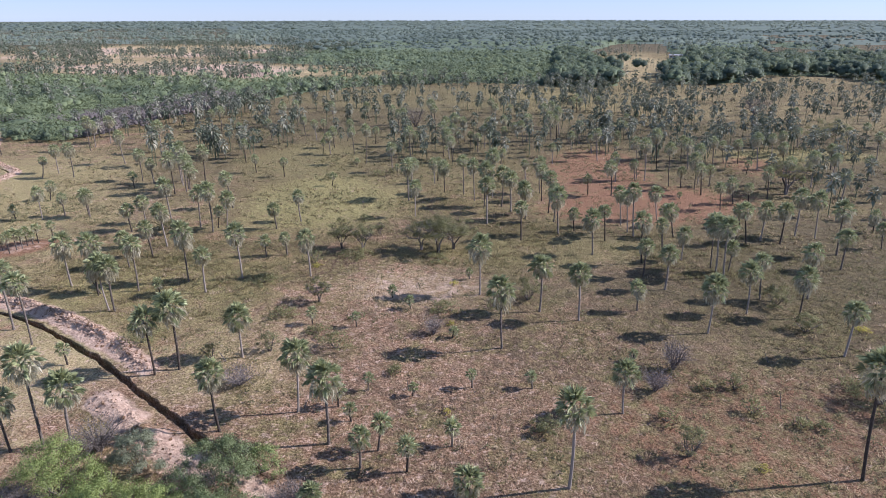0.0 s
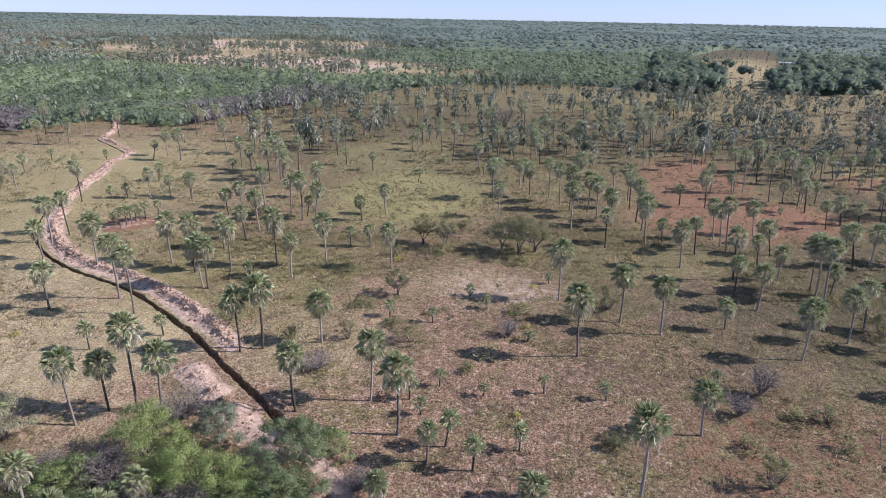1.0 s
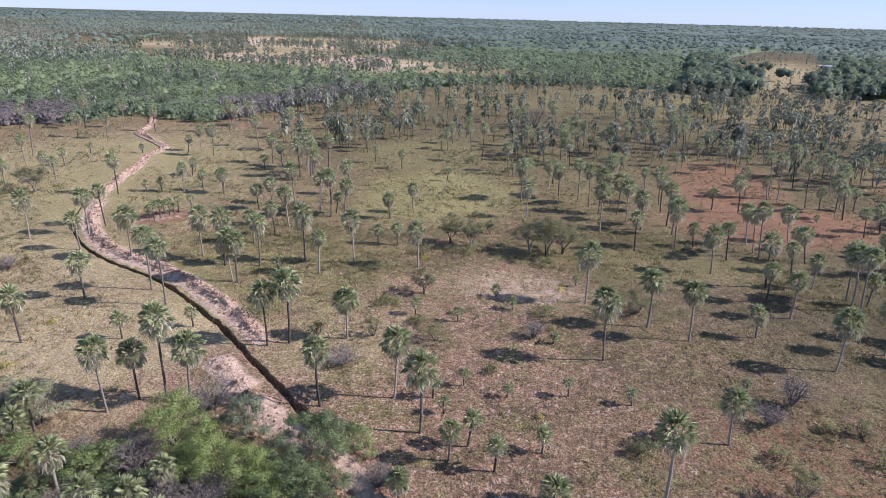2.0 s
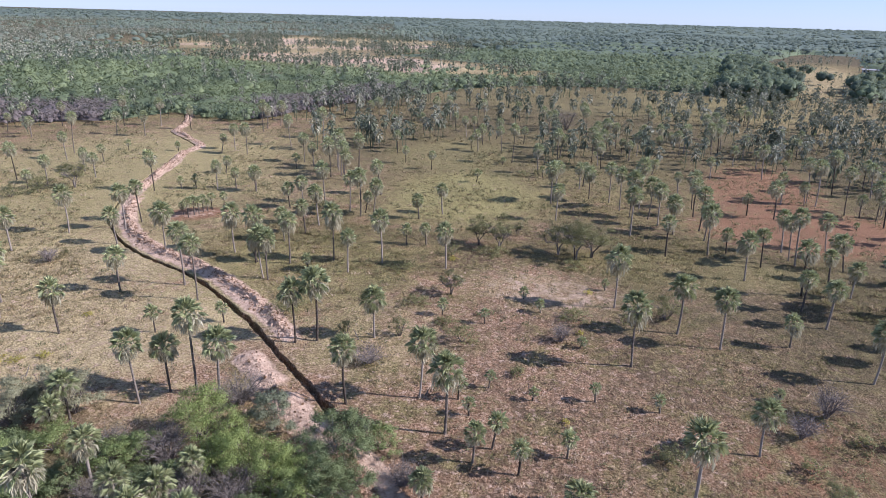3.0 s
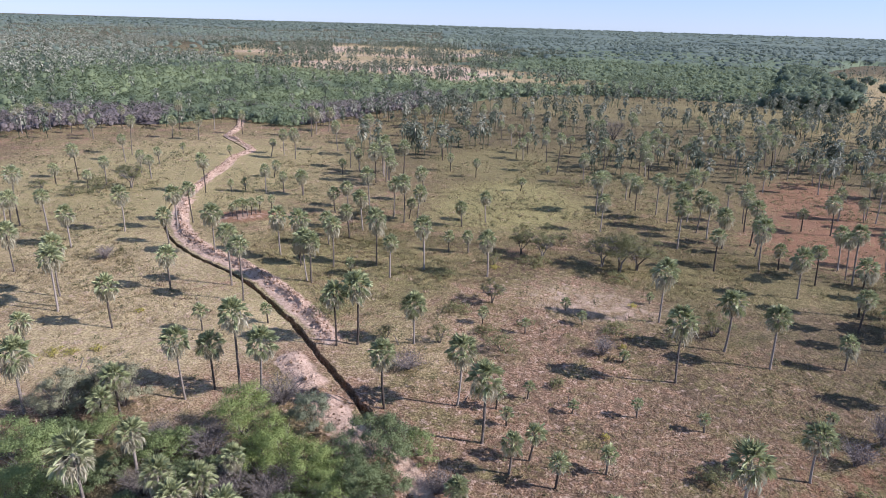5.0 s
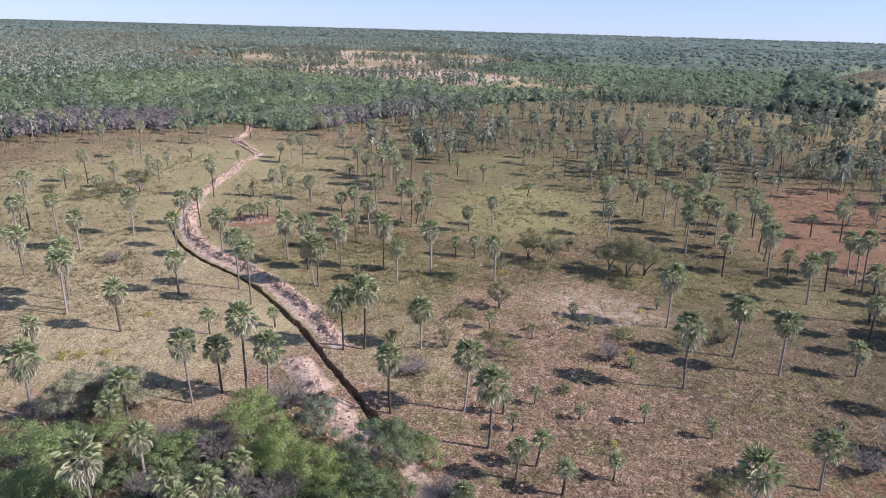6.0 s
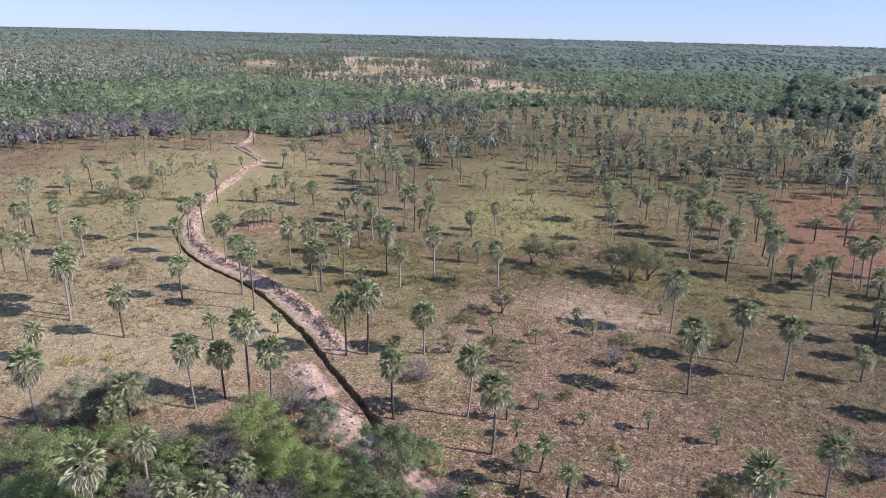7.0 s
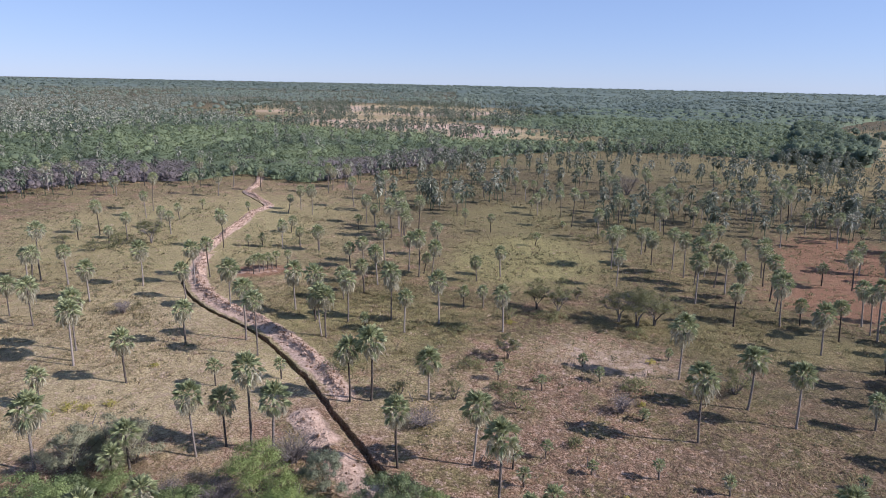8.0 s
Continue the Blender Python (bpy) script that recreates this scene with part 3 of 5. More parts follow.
STAND_MIDDLE_STAND = [
    (-50.5, 110.3, 7.0, -0.4), (-44.0, 107.2, 6.4, 0.3), (-40.9, 104.6, 7.7, -0.1), (-38.7, 105.5, 6.0, 0.7), (-42.1, 119.8, 6.1, -0.9), (-55.5, 105.1, 4.0, -0.3),
    (-53.2, 106.1, 5.2, -0.2), (-46.3, 92.5, 4.9, -0.5), (-46.1, 97.6, 6.1, -0.4), (-42.7, 79.6, 6.9, -0.0), (-36.9, 82.8, 7.6, -0.0), (-47.9, 88.0, 4.7, -0.3),
    (-33.1, 79.1, 5.6, 0.2), (-29.4, 83.8, 6.9, -0.3), (-28.3, 92.8, 2.7, 0.0), (-25.1, 93.3, 3.0, -0.1), (-19.6, 84.8, 5.9, -0.3), (-26.5, 110.7, 4.9, -0.2),
    (-29.9, 106.2, 3.7, -0.3), (-16.3, 69.2, 1.6, 0.1),
]
STAND_TAN_PATCH = [
    (5.1, 78.0, 7.1, -0.1), (12.5, 72.7, 6.3, -0.1), (-4.2, 73.6, 1.3, -0.2), (3.8, 83.5, 1.1, -0.0), (-6.9, 77.1, 1.1, -0.0), (-5.3, 113.9, 5.9, 0.1),
    (8.2, 109.7, 7.5, -0.2), (13.4, 116.8, 6.5, -0.2), (13.4, 100.3, 5.8, -0.2), (15.6, 112.0, 5.8, -0.4), (20.5, 115.6, 7.0, 0.0), (20.7, 110.6, 6.0, -0.1),
    (20.3, 103.2, 7.0, -0.5),
]
STAND_EAST_STAND = [
    (17.1, 70.2, 6.4, -0.3), (25.2, 72.7, 3.2, -0.2), (32.0, 66.8, 6.0, -0.0), (39.1, 72.1, 5.8, -0.4), (45.3, 71.0, 5.6, -0.0), (49.3, 76.4, 6.7, -0.4),
    (45.1, 61.2, 5.5, 0.1), (31.1, 79.6, 5.4, 0.0), (29.4, 84.2, 4.7, -0.0), (60.0, 86.7, 5.2, -0.1), (23.4, 104.8, 3.4, -0.3), (24.1, 93.5, 6.0, -0.5),
    (27.6, 99.7, 5.3, -0.5), (32.7, 104.1, 6.4, -0.7), (33.2, 102.3, 8.1, -0.7), (40.0, 101.7, 4.8, -1.0), (36.5, 96.9, 4.0, -0.5), (30.9, 89.8, 6.9, -0.5),
    (37.3, 90.5, 4.3, -0.0), (40.7, 87.5, 7.2, -0.4), (40.8, 85.9, 7.2, -0.7), (41.1, 83.8, 7.8, -0.5), (42.6, 85.9, 3.8, 0.2), (42.9, 76.4, 5.6, -0.6),
]
STAND_RED_EARTH = [
    (11.8, 120.6, 6.8, 0.1), (20.6, 124.7, 6.3, -0.2), (32.5, 107.9, 6.1, -0.7), (40.2, 111.2, 5.2, -0.8), (40.7, 107.2, 3.4, -0.6), (54.8, 117.7, 4.5, -0.6),
    (54.0, 107.1, 3.1, -0.8), (51.0, 98.2, 5.8, -1.1), (54.0, 99.6, 5.5, 0.1), (56.6, 98.1, 5.9, -0.0), (61.4, 102.4, 7.1, -0.1), (64.1, 100.9, 7.0, -0.6),
    (63.0, 92.8, 7.5, -0.4), (76.0, 103.9, 3.1, -0.2), (72.3, 95.9, 3.6, -0.5),
]
STAND_RED_EARTH_BACK = [
    (21.0, 130.4, 6.5, -0.3), (31.1, 129.0, 3.5, -0.3), (50.8, 136.0, 8.7, -0.6), (53.2, 135.0, 3.8, -0.2), (55.6, 133.5, 6.7, -0.5), (35.9, 128.1, 6.1, -0.6),
    (39.9, 140.1, 5.5, -0.6), (44.8, 141.1, 4.0, -0.7), (45.7, 143.3, 8.5, -1.0), (46.9, 141.1, 8.4, -0.5), (49.8, 125.8, 0.8, -0.3), (59.0, 121.6, 4.3, -0.8),
    (62.2, 121.5, 3.5, -0.5), (68.0, 125.7, 5.5, -0.6), (82.2, 134.8, 7.0, -0.5), (82.6, 124.3, 5.2, 0.2), (55.3, 128.8, 5.5, -0.7), (59.9, 135.9, 3.9, -0.2),
]
STAND_EAST_BACK_A = [
    (28.5, 159.0, 4.4, -0.3), (53.4, 152.5, 8.8, -0.9), (40.9, 162.3, 7.3, -0.6), (86.6, 134.7, 6.4, -0.1), (98.0, 139.7, 4.7, -0.4), (115.9, 163.7, 6.0, -0.7),
    (61.2, 152.4, 6.3, -0.8), (70.6, 160.0, 5.6, -0.5), (76.4, 158.6, 5.1, -0.6), (78.5, 152.3, 7.7, -1.2), (86.8, 161.9, 5.9, -0.7), (91.5, 165.3, 6.0, -0.9),
    (102.7, 179.0, 4.4, -0.5), (84.8, 152.2, 5.6, -0.6), (115.8, 176.5, 5.3, -0.6), (122.2, 178.9, 6.0, -0.6), (96.8, 152.1, 5.3, -0.8), (19.0, 190.2, 6.5, -0.4),
    (23.3, 199.8, 3.2, -0.5), (24.0, 185.7, 5.5, -0.7), (25.5, 188.3, 7.1, 0.0), (25.6, 240.6, 3.4, 0.1), (29.4, 245.0, 2.8, -0.1), (31.1, 188.3, 3.8, -0.2),
]
STAND_EAST_BACK_B = [
    (35.4, 192.9, 6.1, -0.7), (33.2, 190.1, 7.5, -0.9), (36.7, 176.3, 4.2, -0.3), (41.1, 186.4, 5.7, -0.4), (41.7, 172.4, 4.1, -0.6), (56.9, 213.4, 4.0, -0.4),
    (49.3, 175.4, 4.3, -0.1), (69.4, 224.1, 2.4, -0.4), (60.0, 246.1, 5.6, -0.0), (80.7, 265.1, 3.5, -0.8), (62.7, 161.4, 5.4, -0.3), (73.6, 160.6, 4.5, -0.9),
    (109.7, 212.9, 3.6, -0.8), (130.1, 231.2, 3.2, -0.6),
]
STAND_GREEN_PATCH_A = [
    (-112.6, 116.3, 4.4, 0.2), (-87.5, 107.4, 7.1, -0.1), (-76.0, 112.5, 5.3, 0.1), (-82.2, 125.6, 3.0, 0.6), (-83.4, 110.7, 1.9, -0.1), (-80.7, 112.0, 2.2, -0.2),
    (-67.6, 113.6, 4.4, -0.2), (-73.0, 114.8, 3.6, -0.0), (-68.8, 134.8, 2.8, -0.1), (-66.4, 139.3, 4.6, -0.3), (-58.0, 130.3, 7.6, -0.3), (-37.9, 145.5, 3.7, 0.1),
    (-45.9, 150.0, 3.5, -0.1), (-7.1, 124.9, 7.4, -0.1), (-6.7, 127.0, 7.3, 0.5), (-10.7, 145.9, 2.2, -0.2), (-1.9, 138.8, 4.6, -0.2), (0.4, 130.6, 5.6, -0.2),
    (-1.2, 141.4, 4.4, 0.2), (4.5, 129.2, 7.3, -0.2), (6.6, 124.8, 7.5, -0.4), (8.4, 120.7, 7.6, 0.2), (10.4, 126.9, 8.9, -0.0), (2.6, 160.5, 5.4, -0.5),
]
STAND_GREEN_PATCH_B = [
    (-55.3, 141.0, 7.2, 0.2), (-54.2, 129.1, 5.6, 0.5),
]
STAND_WOOD_EDGE_A = [
    (-125.2, 124.5, 5.9, -0.3), (-115.3, 125.4, 3.4, -0.3), (-82.6, 159.3, 7.3, -0.6), (-51.7, 160.9, 5.0, -0.1), (-24.6, 171.1, 6.3, -0.5), (-31.4, 172.0, 4.8, -0.5),
    (-31.6, 180.7, 4.7, -0.3), (-188.7, 146.5, 6.3, 0.1), (-181.1, 142.0, 7.8, 0.5), (-192.0, 157.6, 7.1, 0.6), (-178.0, 149.4, 7.1, 0.5), (-169.4, 149.0, 4.5, 1.1),
    (-155.4, 143.8, 4.6, 0.2), (-169.8, 155.9, 6.4, 0.2), (-162.4, 162.2, 6.1, 0.4), (-129.9, 131.8, 9.3, 1.0), (-137.2, 155.9, 5.5, 0.6), (-144.9, 168.4, 8.3, 0.5),
    (-128.4, 157.0, 6.0, 0.4), (-135.2, 173.3, 7.4, 0.3), (-122.6, 171.0, 6.4, 0.1), (-119.5, 139.2, 2.0, 0.1), (-106.8, 142.6, 1.7, -0.2), (-8.9, 168.3, 6.5, -0.2),
]
STAND_WOOD_EDGE_B = [
    (0.2, 168.2, 7.9, -0.3), (1.8, 172.0, 1.6, -0.8), (12.2, 179.8, 5.6, -0.1), (13.9, 183.2, 7.1, -0.3), (9.9, 173.4, 4.3, -0.2), (8.0, 179.8, 3.6, -0.0),
    (6.6, 188.5, 6.3, -0.4), (4.8, 185.0, 2.7, -0.2), (-88.0, 144.9, 6.9, 0.0), (-94.2, 149.4, 5.7, 0.0), (-100.5, 176.1, 8.4, 0.2), (-102.4, 182.2, 6.3, 0.4),
    (-100.9, 188.0, 6.8, 0.6), (-78.9, 172.6, 7.7, 0.1), (-78.0, 211.5, 5.5, 0.3), (-73.8, 208.1, 6.9, 0.1), (-61.8, 189.4, 4.9, 0.1), (-53.9, 216.8, 7.1, -1.0),
    (-51.0, 221.0, 7.3, -0.4), (-52.4, 190.7, 5.4, -0.6), (-44.4, 201.4, 4.5, -0.3), (-38.5, 190.0, 5.4, -0.5), (-38.2, 200.9, 3.9, -0.1), (-33.5, 173.6, 2.9, -0.0),
]
STAND_WOOD_EDGE_C = [
    (-37.9, 219.4, 7.1, -0.9), (-26.9, 230.4, 5.3, -0.9),
]
STAND_DITCH_END = [
    (-30.8, 57.5, 6.6, -0.2), (-28.7, 58.7, 7.5, 0.1), (-22.6, 61.4, 5.0, 0.0), (-38.6, 77.4, 2.2, -0.1), (-42.8, 73.1, 6.2, 0.2), (-47.4, 78.7, 2.5, -1.1),
    (-70.0, 95.6, 2.8, 0.1), (-69.4, 97.4, 2.6, 0.1), (-68.8, 98.1, 1.6, -0.1),
]
STAND_BETWEEN = [
    (-47.6, 78.2, 3.5, 0.0), (-67.9, 114.3, 4.3, -0.0), (-95.5, 144.8, 4.1, 1.0), (-70.2, 141.9, 6.0, -0.0), (-40.7, 106.7, 3.2, 0.6), (-56.1, 131.8, 6.9, 0.4),
    (-60.0, 139.2, 7.2, -0.1), (-25.0, 136.4, 2.3, 0.4), (-21.9, 156.1, 1.5, 0.1), (-29.3, 190.6, 5.2, 1.0), (-20.0, 159.3, 8.8, 0.4), (-12.3, 149.9, 6.0, -0.2),
    (-20.2, 186.0, 4.2, 0.2), (-8.4, 169.8, 5.5, 0.6), (14.9, 159.1, 3.0, 0.6), (19.3, 141.3, 4.0, -0.4), (58.3, 138.4, 7.8, -0.5), (73.0, 146.4, 2.8, 0.2),
    (73.6, 128.7, 6.8, -0.4), (78.8, 131.0, 2.5, -1.0),
]
STAND_CLUMPS = [
    (34.2, 206.8, 7.6, -0.9), (37.6, 213.1, 7.7, -0.9), (37.4, 199.6, 7.3, -0.9), (1.2, 182.6, 7.1, -0.3), (3.1, 174.1, 6.7, -0.3), (4.1, 188.1, 7.3, -0.5),
    (1.8, 164.4, 6.5, -0.6), (50.5, 244.0, 5.2, -0.7), (53.2, 250.2, 5.9, -0.6), (53.6, 245.5, 4.7, -0.4), (18.3, 232.8, 6.4, -0.6), (19.1, 224.9, 5.6, -0.5),
    (18.6, 186.7, 4.0, -0.2), (47.6, 171.3, 2.4, 0.3), (56.4, 198.9, 4.3, -0.2), (56.3, 192.8, 4.6, -0.4), (60.8, 206.5, 4.9, -0.4), (-16.8, 210.5, 6.9, 0.0),
    (-14.5, 205.0, 6.0, 0.1), (-13.0, 212.5, 5.6, -0.3), (-2.4, 208.8, 7.2, -0.6), (-3.6, 217.1, 7.8, -0.6), (-56.6, 134.5, 6.2, 0.4), (-58.7, 136.7, 8.5, 0.3),
]
STANDS = [STAND_BY_THICKET, STAND_FRONT_CLEARING, STAND_WEST_OF_DITCH, STAND_ALONG_DITCH, STAND_MIDDLE_STAND, STAND_TAN_PATCH, STAND_EAST_STAND, STAND_RED_EARTH, STAND_RED_EARTH_BACK, STAND_EAST_BACK_A, STAND_EAST_BACK_B, STAND_GREEN_PATCH_A, STAND_GREEN_PATCH_B, STAND_WOOD_EDGE_A, STAND_WOOD_EDGE_B, STAND_WOOD_EDGE_C, STAND_DITCH_END, STAND_BETWEEN, STAND_CLUMPS]
# x, y, height of the crown's heart, lean to the east, in metres
THICKET_PALMS = [
    (-43.2, 37.9, 4.5, 0.0), (-43.3, 36.1, 3.2, 0.0), (-35.6, 31.9, 4.5, 0.0), (-35.0, 26.6, 6.5, -0.4), (-30.4, 28.8, 4.5, 0.0),
    (-28.2, 30.4, 3.6, 0.0), (-27.5, 33.5, 3.2, 0.0), (-23.2, 26.9, 5.5, 0.0), (-28.5, 28.0, 3.6, 0.0), (-10.1, 37.5, 2.0, 0.0)]
count = 0
for stand in [THICKET_PALMS] + STANDS:
    for x, y, h, lean in stand:
        palm(x, y, max(h, 0.9), lean, count, math.hypot(x, y) < 75, 1.05 if stand is THICKET_PALMS else 1.0)
        count += 1
PALM_FEET = np.array([(x, y) for stand in [THICKET_PALMS] + STANDS for x, y, h, lean in stand])


# ---- bushes and small trees ----
def leaf_cloud(r, lobes, count, size, ragged=0.75):
    """Small pointed leaves on and in a number of lobes (x, y, z, rx, rz)."""
    lobes = np.array(lobes)
    pick = r.choice(len(lobes), count, p=(w := lobes[:, 3] ** 2) / w.sum())
    d = r.normal(size=(count, 3))
    d /= np.linalg.norm(d, axis=1)[:, None]
    d[:, 2] = np.where(d[:, 2] < -0.35, -d[:, 2] * 0.6, d[:, 2])
    out = (1 - ragged * r.random(count) ** 2 + 0.55 * r.random(count) ** 5) * (1 + 0.24 * np.sin(7 * d[:, 0] + 5 * d[:, 1] + 9 * d[:, 2] + pick))
    c = lobes[pick]
    p = c[:, :3] + d * out[:, None] * np.stack([c[:, 3], c[:, 3], c[:, 4]], 1)
    u = np.cross(d, r.normal(size=(count, 3))) + 0.55 * r.normal(size=(count, 3))
    u /= np.linalg.norm(u, axis=1)[:, None]
    w = np.cross(u, d + 0.6 * r.normal(size=(count, 3)))
    w /= np.linalg.norm(w, axis=1)[:, None]
    s = size * r.uniform(0.6, 1.3, count)[:, None]
    v = np.stack([p, p + u * s * 0.5 + w * s * 0.28, p + u * s, p + u * s * 0.5 - w * s * 0.28], 1)
    nrm = d + 0.2 * (p - lobes[0, :3]) / max(lobes[0, 3], 0.5) + (0, 0, 0.3) + r.normal(0, 0.5, d.shape)
    nrm /= np.linalg.norm(nrm, axis=1)[:, None]
    return facing(v, nrm).reshape(-1, 3), np.arange(4 * count).reshape(-1, 4), np.repeat(nrm, 4, 0)


def stems(r, height, spread, number, fine=0):
    """Limbs from one foot, with side twigs. A list of tubes."""
    out = []
    for i in range(number):
        az = 2 * math.pi * (i + r.uniform(-0.3, 0.3)) / number
        reach = spread * r.uniform(0.5, 1.0)
        h = height * r.uniform(0.65, 0.95)
        pts = [(reach * t**1.3 * math.cos(az) + 0.06 * h * math.sin(5 * t + i), reach * t**1.3 * math.sin(az), -0.15 + h * t) for t in np.linspace(0, 1, 5)]
        thick = 0.025 + 0.014 * height * r.uniform(0.5, 1)
        out.append(tube(pts, [thick * (1 - 0.8 * t) for t in np.linspace(0, 1, 5)], 5))
        for j in range(fine):
            t = r.uniform(0.35, 0.95)
            p = np.array(pts[int(t * 4)])
            d = np.array([math.cos(az), math.sin(az), 0.6]) * 0.5 + r.normal(0, 0.7, 3)
            d[2] = abs(d[2])
            q = p + d * height * r.uniform(0.15, 0.35)
            out.append(tube([p, (p + q) / 2 + r.normal(0, 0.05, 3), q], [0.02, 0.014, 0.005], 3))
    return out


def joined(tubes):
    vs, fs, k = [], [], 0
    for v, f in tubes:
        vs.append(v)
        fs.append(f + k)
        k += len(v)
    return np.vstack(vs), np.vstack(fs)


def shrub(name, x, y, height, radius, leaf, label, category, seed, leaves, size=0.2, limbs=5, twigs=3, flat=1.0, group=""):
    r = np.random.default_rng(seed)
    z = float(relief(np.array([x]), np.array([y]))[0])
    top = base(name, x, y, z, label, category, group)
    for v, f in stems(r, height * 0.8, radius * 0.8, limbs):
        part("limb", sheet("limb", v, f, WOOD, True), top)
    lobes = [(0, 0, height * (0.45 if flat < 1.1 else 0.72), radius * 0.34, height * (0.3 if flat < 1.1 else 0.22))]
    for i in range(30):
        a, t = 2.4 * i + r.uniform(-0.3, 0.3), r.uniform(0.1, 1.0)
        rr = radius * r.uniform(0.11, 0.27)
        q = radius * 0.92 * math.cos(1.35 * t) ** 0.7 * r.uniform(0.45, 1.3)
        hz = height * (0.12 + 0.83 * t if flat < 1.1 else 0.45 + 0.45 * t)
        lobes.append((q * math.cos(a), q * math.sin(a), max(hz * min(flat, 1.0), rr * 0.5), rr, min(rr, height * 0.3) * r.uniform(0.7, 1.05)))
    v, f, nrm = leaf_cloud(r, lobes, leaves, size)
    v[:, 2] = np.maximum(v[:, 2], 0.02)
    part("crown", sheet("crown", v, f, LEAVES[leaf], normals=nrm), top)
    if twigs:
        v, f = joined(stems(r, height * 0.95, radius, twigs, 6))
        part("twig_tangle", sheet("twig_tangle", v, f, LEAVES["twig"]), top)
    return top


def thorn_tree(x, y, height, radius, seed):
    """A gnarled low tree: a few crooked trunks that fork into level limbs under a thin flat crown."""
    r = np.random.default_rng(seed)
    z = float(relief(np.array([x]), np.array([y]))[0])
    top = base("thorn_tree", x, y, z, "gnarled thorn tree with dark limbs and a thin feathery crown", "tree")
    lobes, fine = [], []
    for i in range(3):
        az = 2.1 * i + r.uniform(-0.5, 0.5)
        fork = np.array([0.28 * radius * math.cos(az), 0.28 * radius * math.sin(az), height * r.uniform(0.35, 0.5)])
        knee = fork * (0.3, 0.3, 0.55) + r.normal(0, 0.08, 3)
        thick = 0.022 * height * r.uniform(0.7, 1.1)
        v, f = tube([(0.1 * math.cos(az), 0.1 * math.sin(az), -0.2), knee, fork], [thick * 1.2, thick, thick * 0.75], 6)
        part("trunk", sheet("trunk", v, f, WOOD, True), top)
        for j in range(4):
            b = az + (j - 1.5) * 0.55 + r.uniform(-0.2, 0.2)
            q = radius * r.uniform(0.6, 1.0)
            end = np.array([q * math.cos(b), q * math.sin(b), height * r.uniform(0.62, 0.95)])
            bend = (fork + end) / 2 + r.normal(0, 0.12 * radius, 3)
            fine.append(tube([fork, bend, end], [thick * 0.6, thick * 0.4, 0.02], 5))
            for k in range(12):
                t = r.uniform(0.2, 1.0)
                p = bend + (end - bend) * t if k % 3 else fork + (bend - fork) * t
                d = r.normal(0, 1, 3) * (1, 1, 0.6) + (0, 0, 0.25)
                q2 = p + d * radius * 0.2
                fine.append(tube([p, (p + q2) / 2 + r.normal(0, 0.06, 3), q2], [0.045, 0.03, 0.012], 3))
            lobes.append((*(end - (0, 0, 0.05 * height)), radius * r.uniform(0.22, 0.36), height * r.uniform(0.09, 0.16)))
    v, f = joined(fine)
    part("twig_tangle", sheet("twig_tangle", v, f, WOOD), top, "tangle of crooked grey limbs and twigs")
    for i in range(7):
        a, q = 0.9 * i + r.uniform(-0.3, 0.3), radius * r.uniform(0.1, 0.65)
        lobes.append((q * math.cos(a), q * math.sin(a), height * r.uniform(0.4, 1.0), radius * r.uniform(0.2, 0.36), height * r.uniform(0.1, 0.2)))
    v, f, nrm = leaf_cloud(r, lobes, int(1700 * radius**1.5), 0.13, 0.95)
    part("crown", sheet("crown", v, f, LEAVES["feather"], normals=nrm), top, "thin feathery yellow-green foliage")
    return top


def bare_shrub(x, y, height, radius, leaf, label, seed, number=16):
    """A leafless thorn bush: a burst of forked grey twigs."""
    r = np.random.default_rng(seed)
    z = float(relief(np.array([x]), np.array([y]))[0])
    top = base("bare_bush", x, y, z, label, "bush")
    for v, f in stems(r, height * 0.7, radius * 0.5, 4):
        part("limb", sheet("limb", v, f, WOOD, True), top)
    v, f = joined(stems(r, height, radius, number, 20))
    part("twig_tangle", sheet("twig_tangle", v, f, LEAVES[leaf]), top)
    v, f, _ = leaf_cloud(r, [(0, 0, height * 0.6, radius * 0.9, height * 0.4)], int(420 * radius), 0.13, 0.9)
    part("dry_leaves", sheet("dry_leaves", v, f, LEAVES[leaf]), top)
    return top


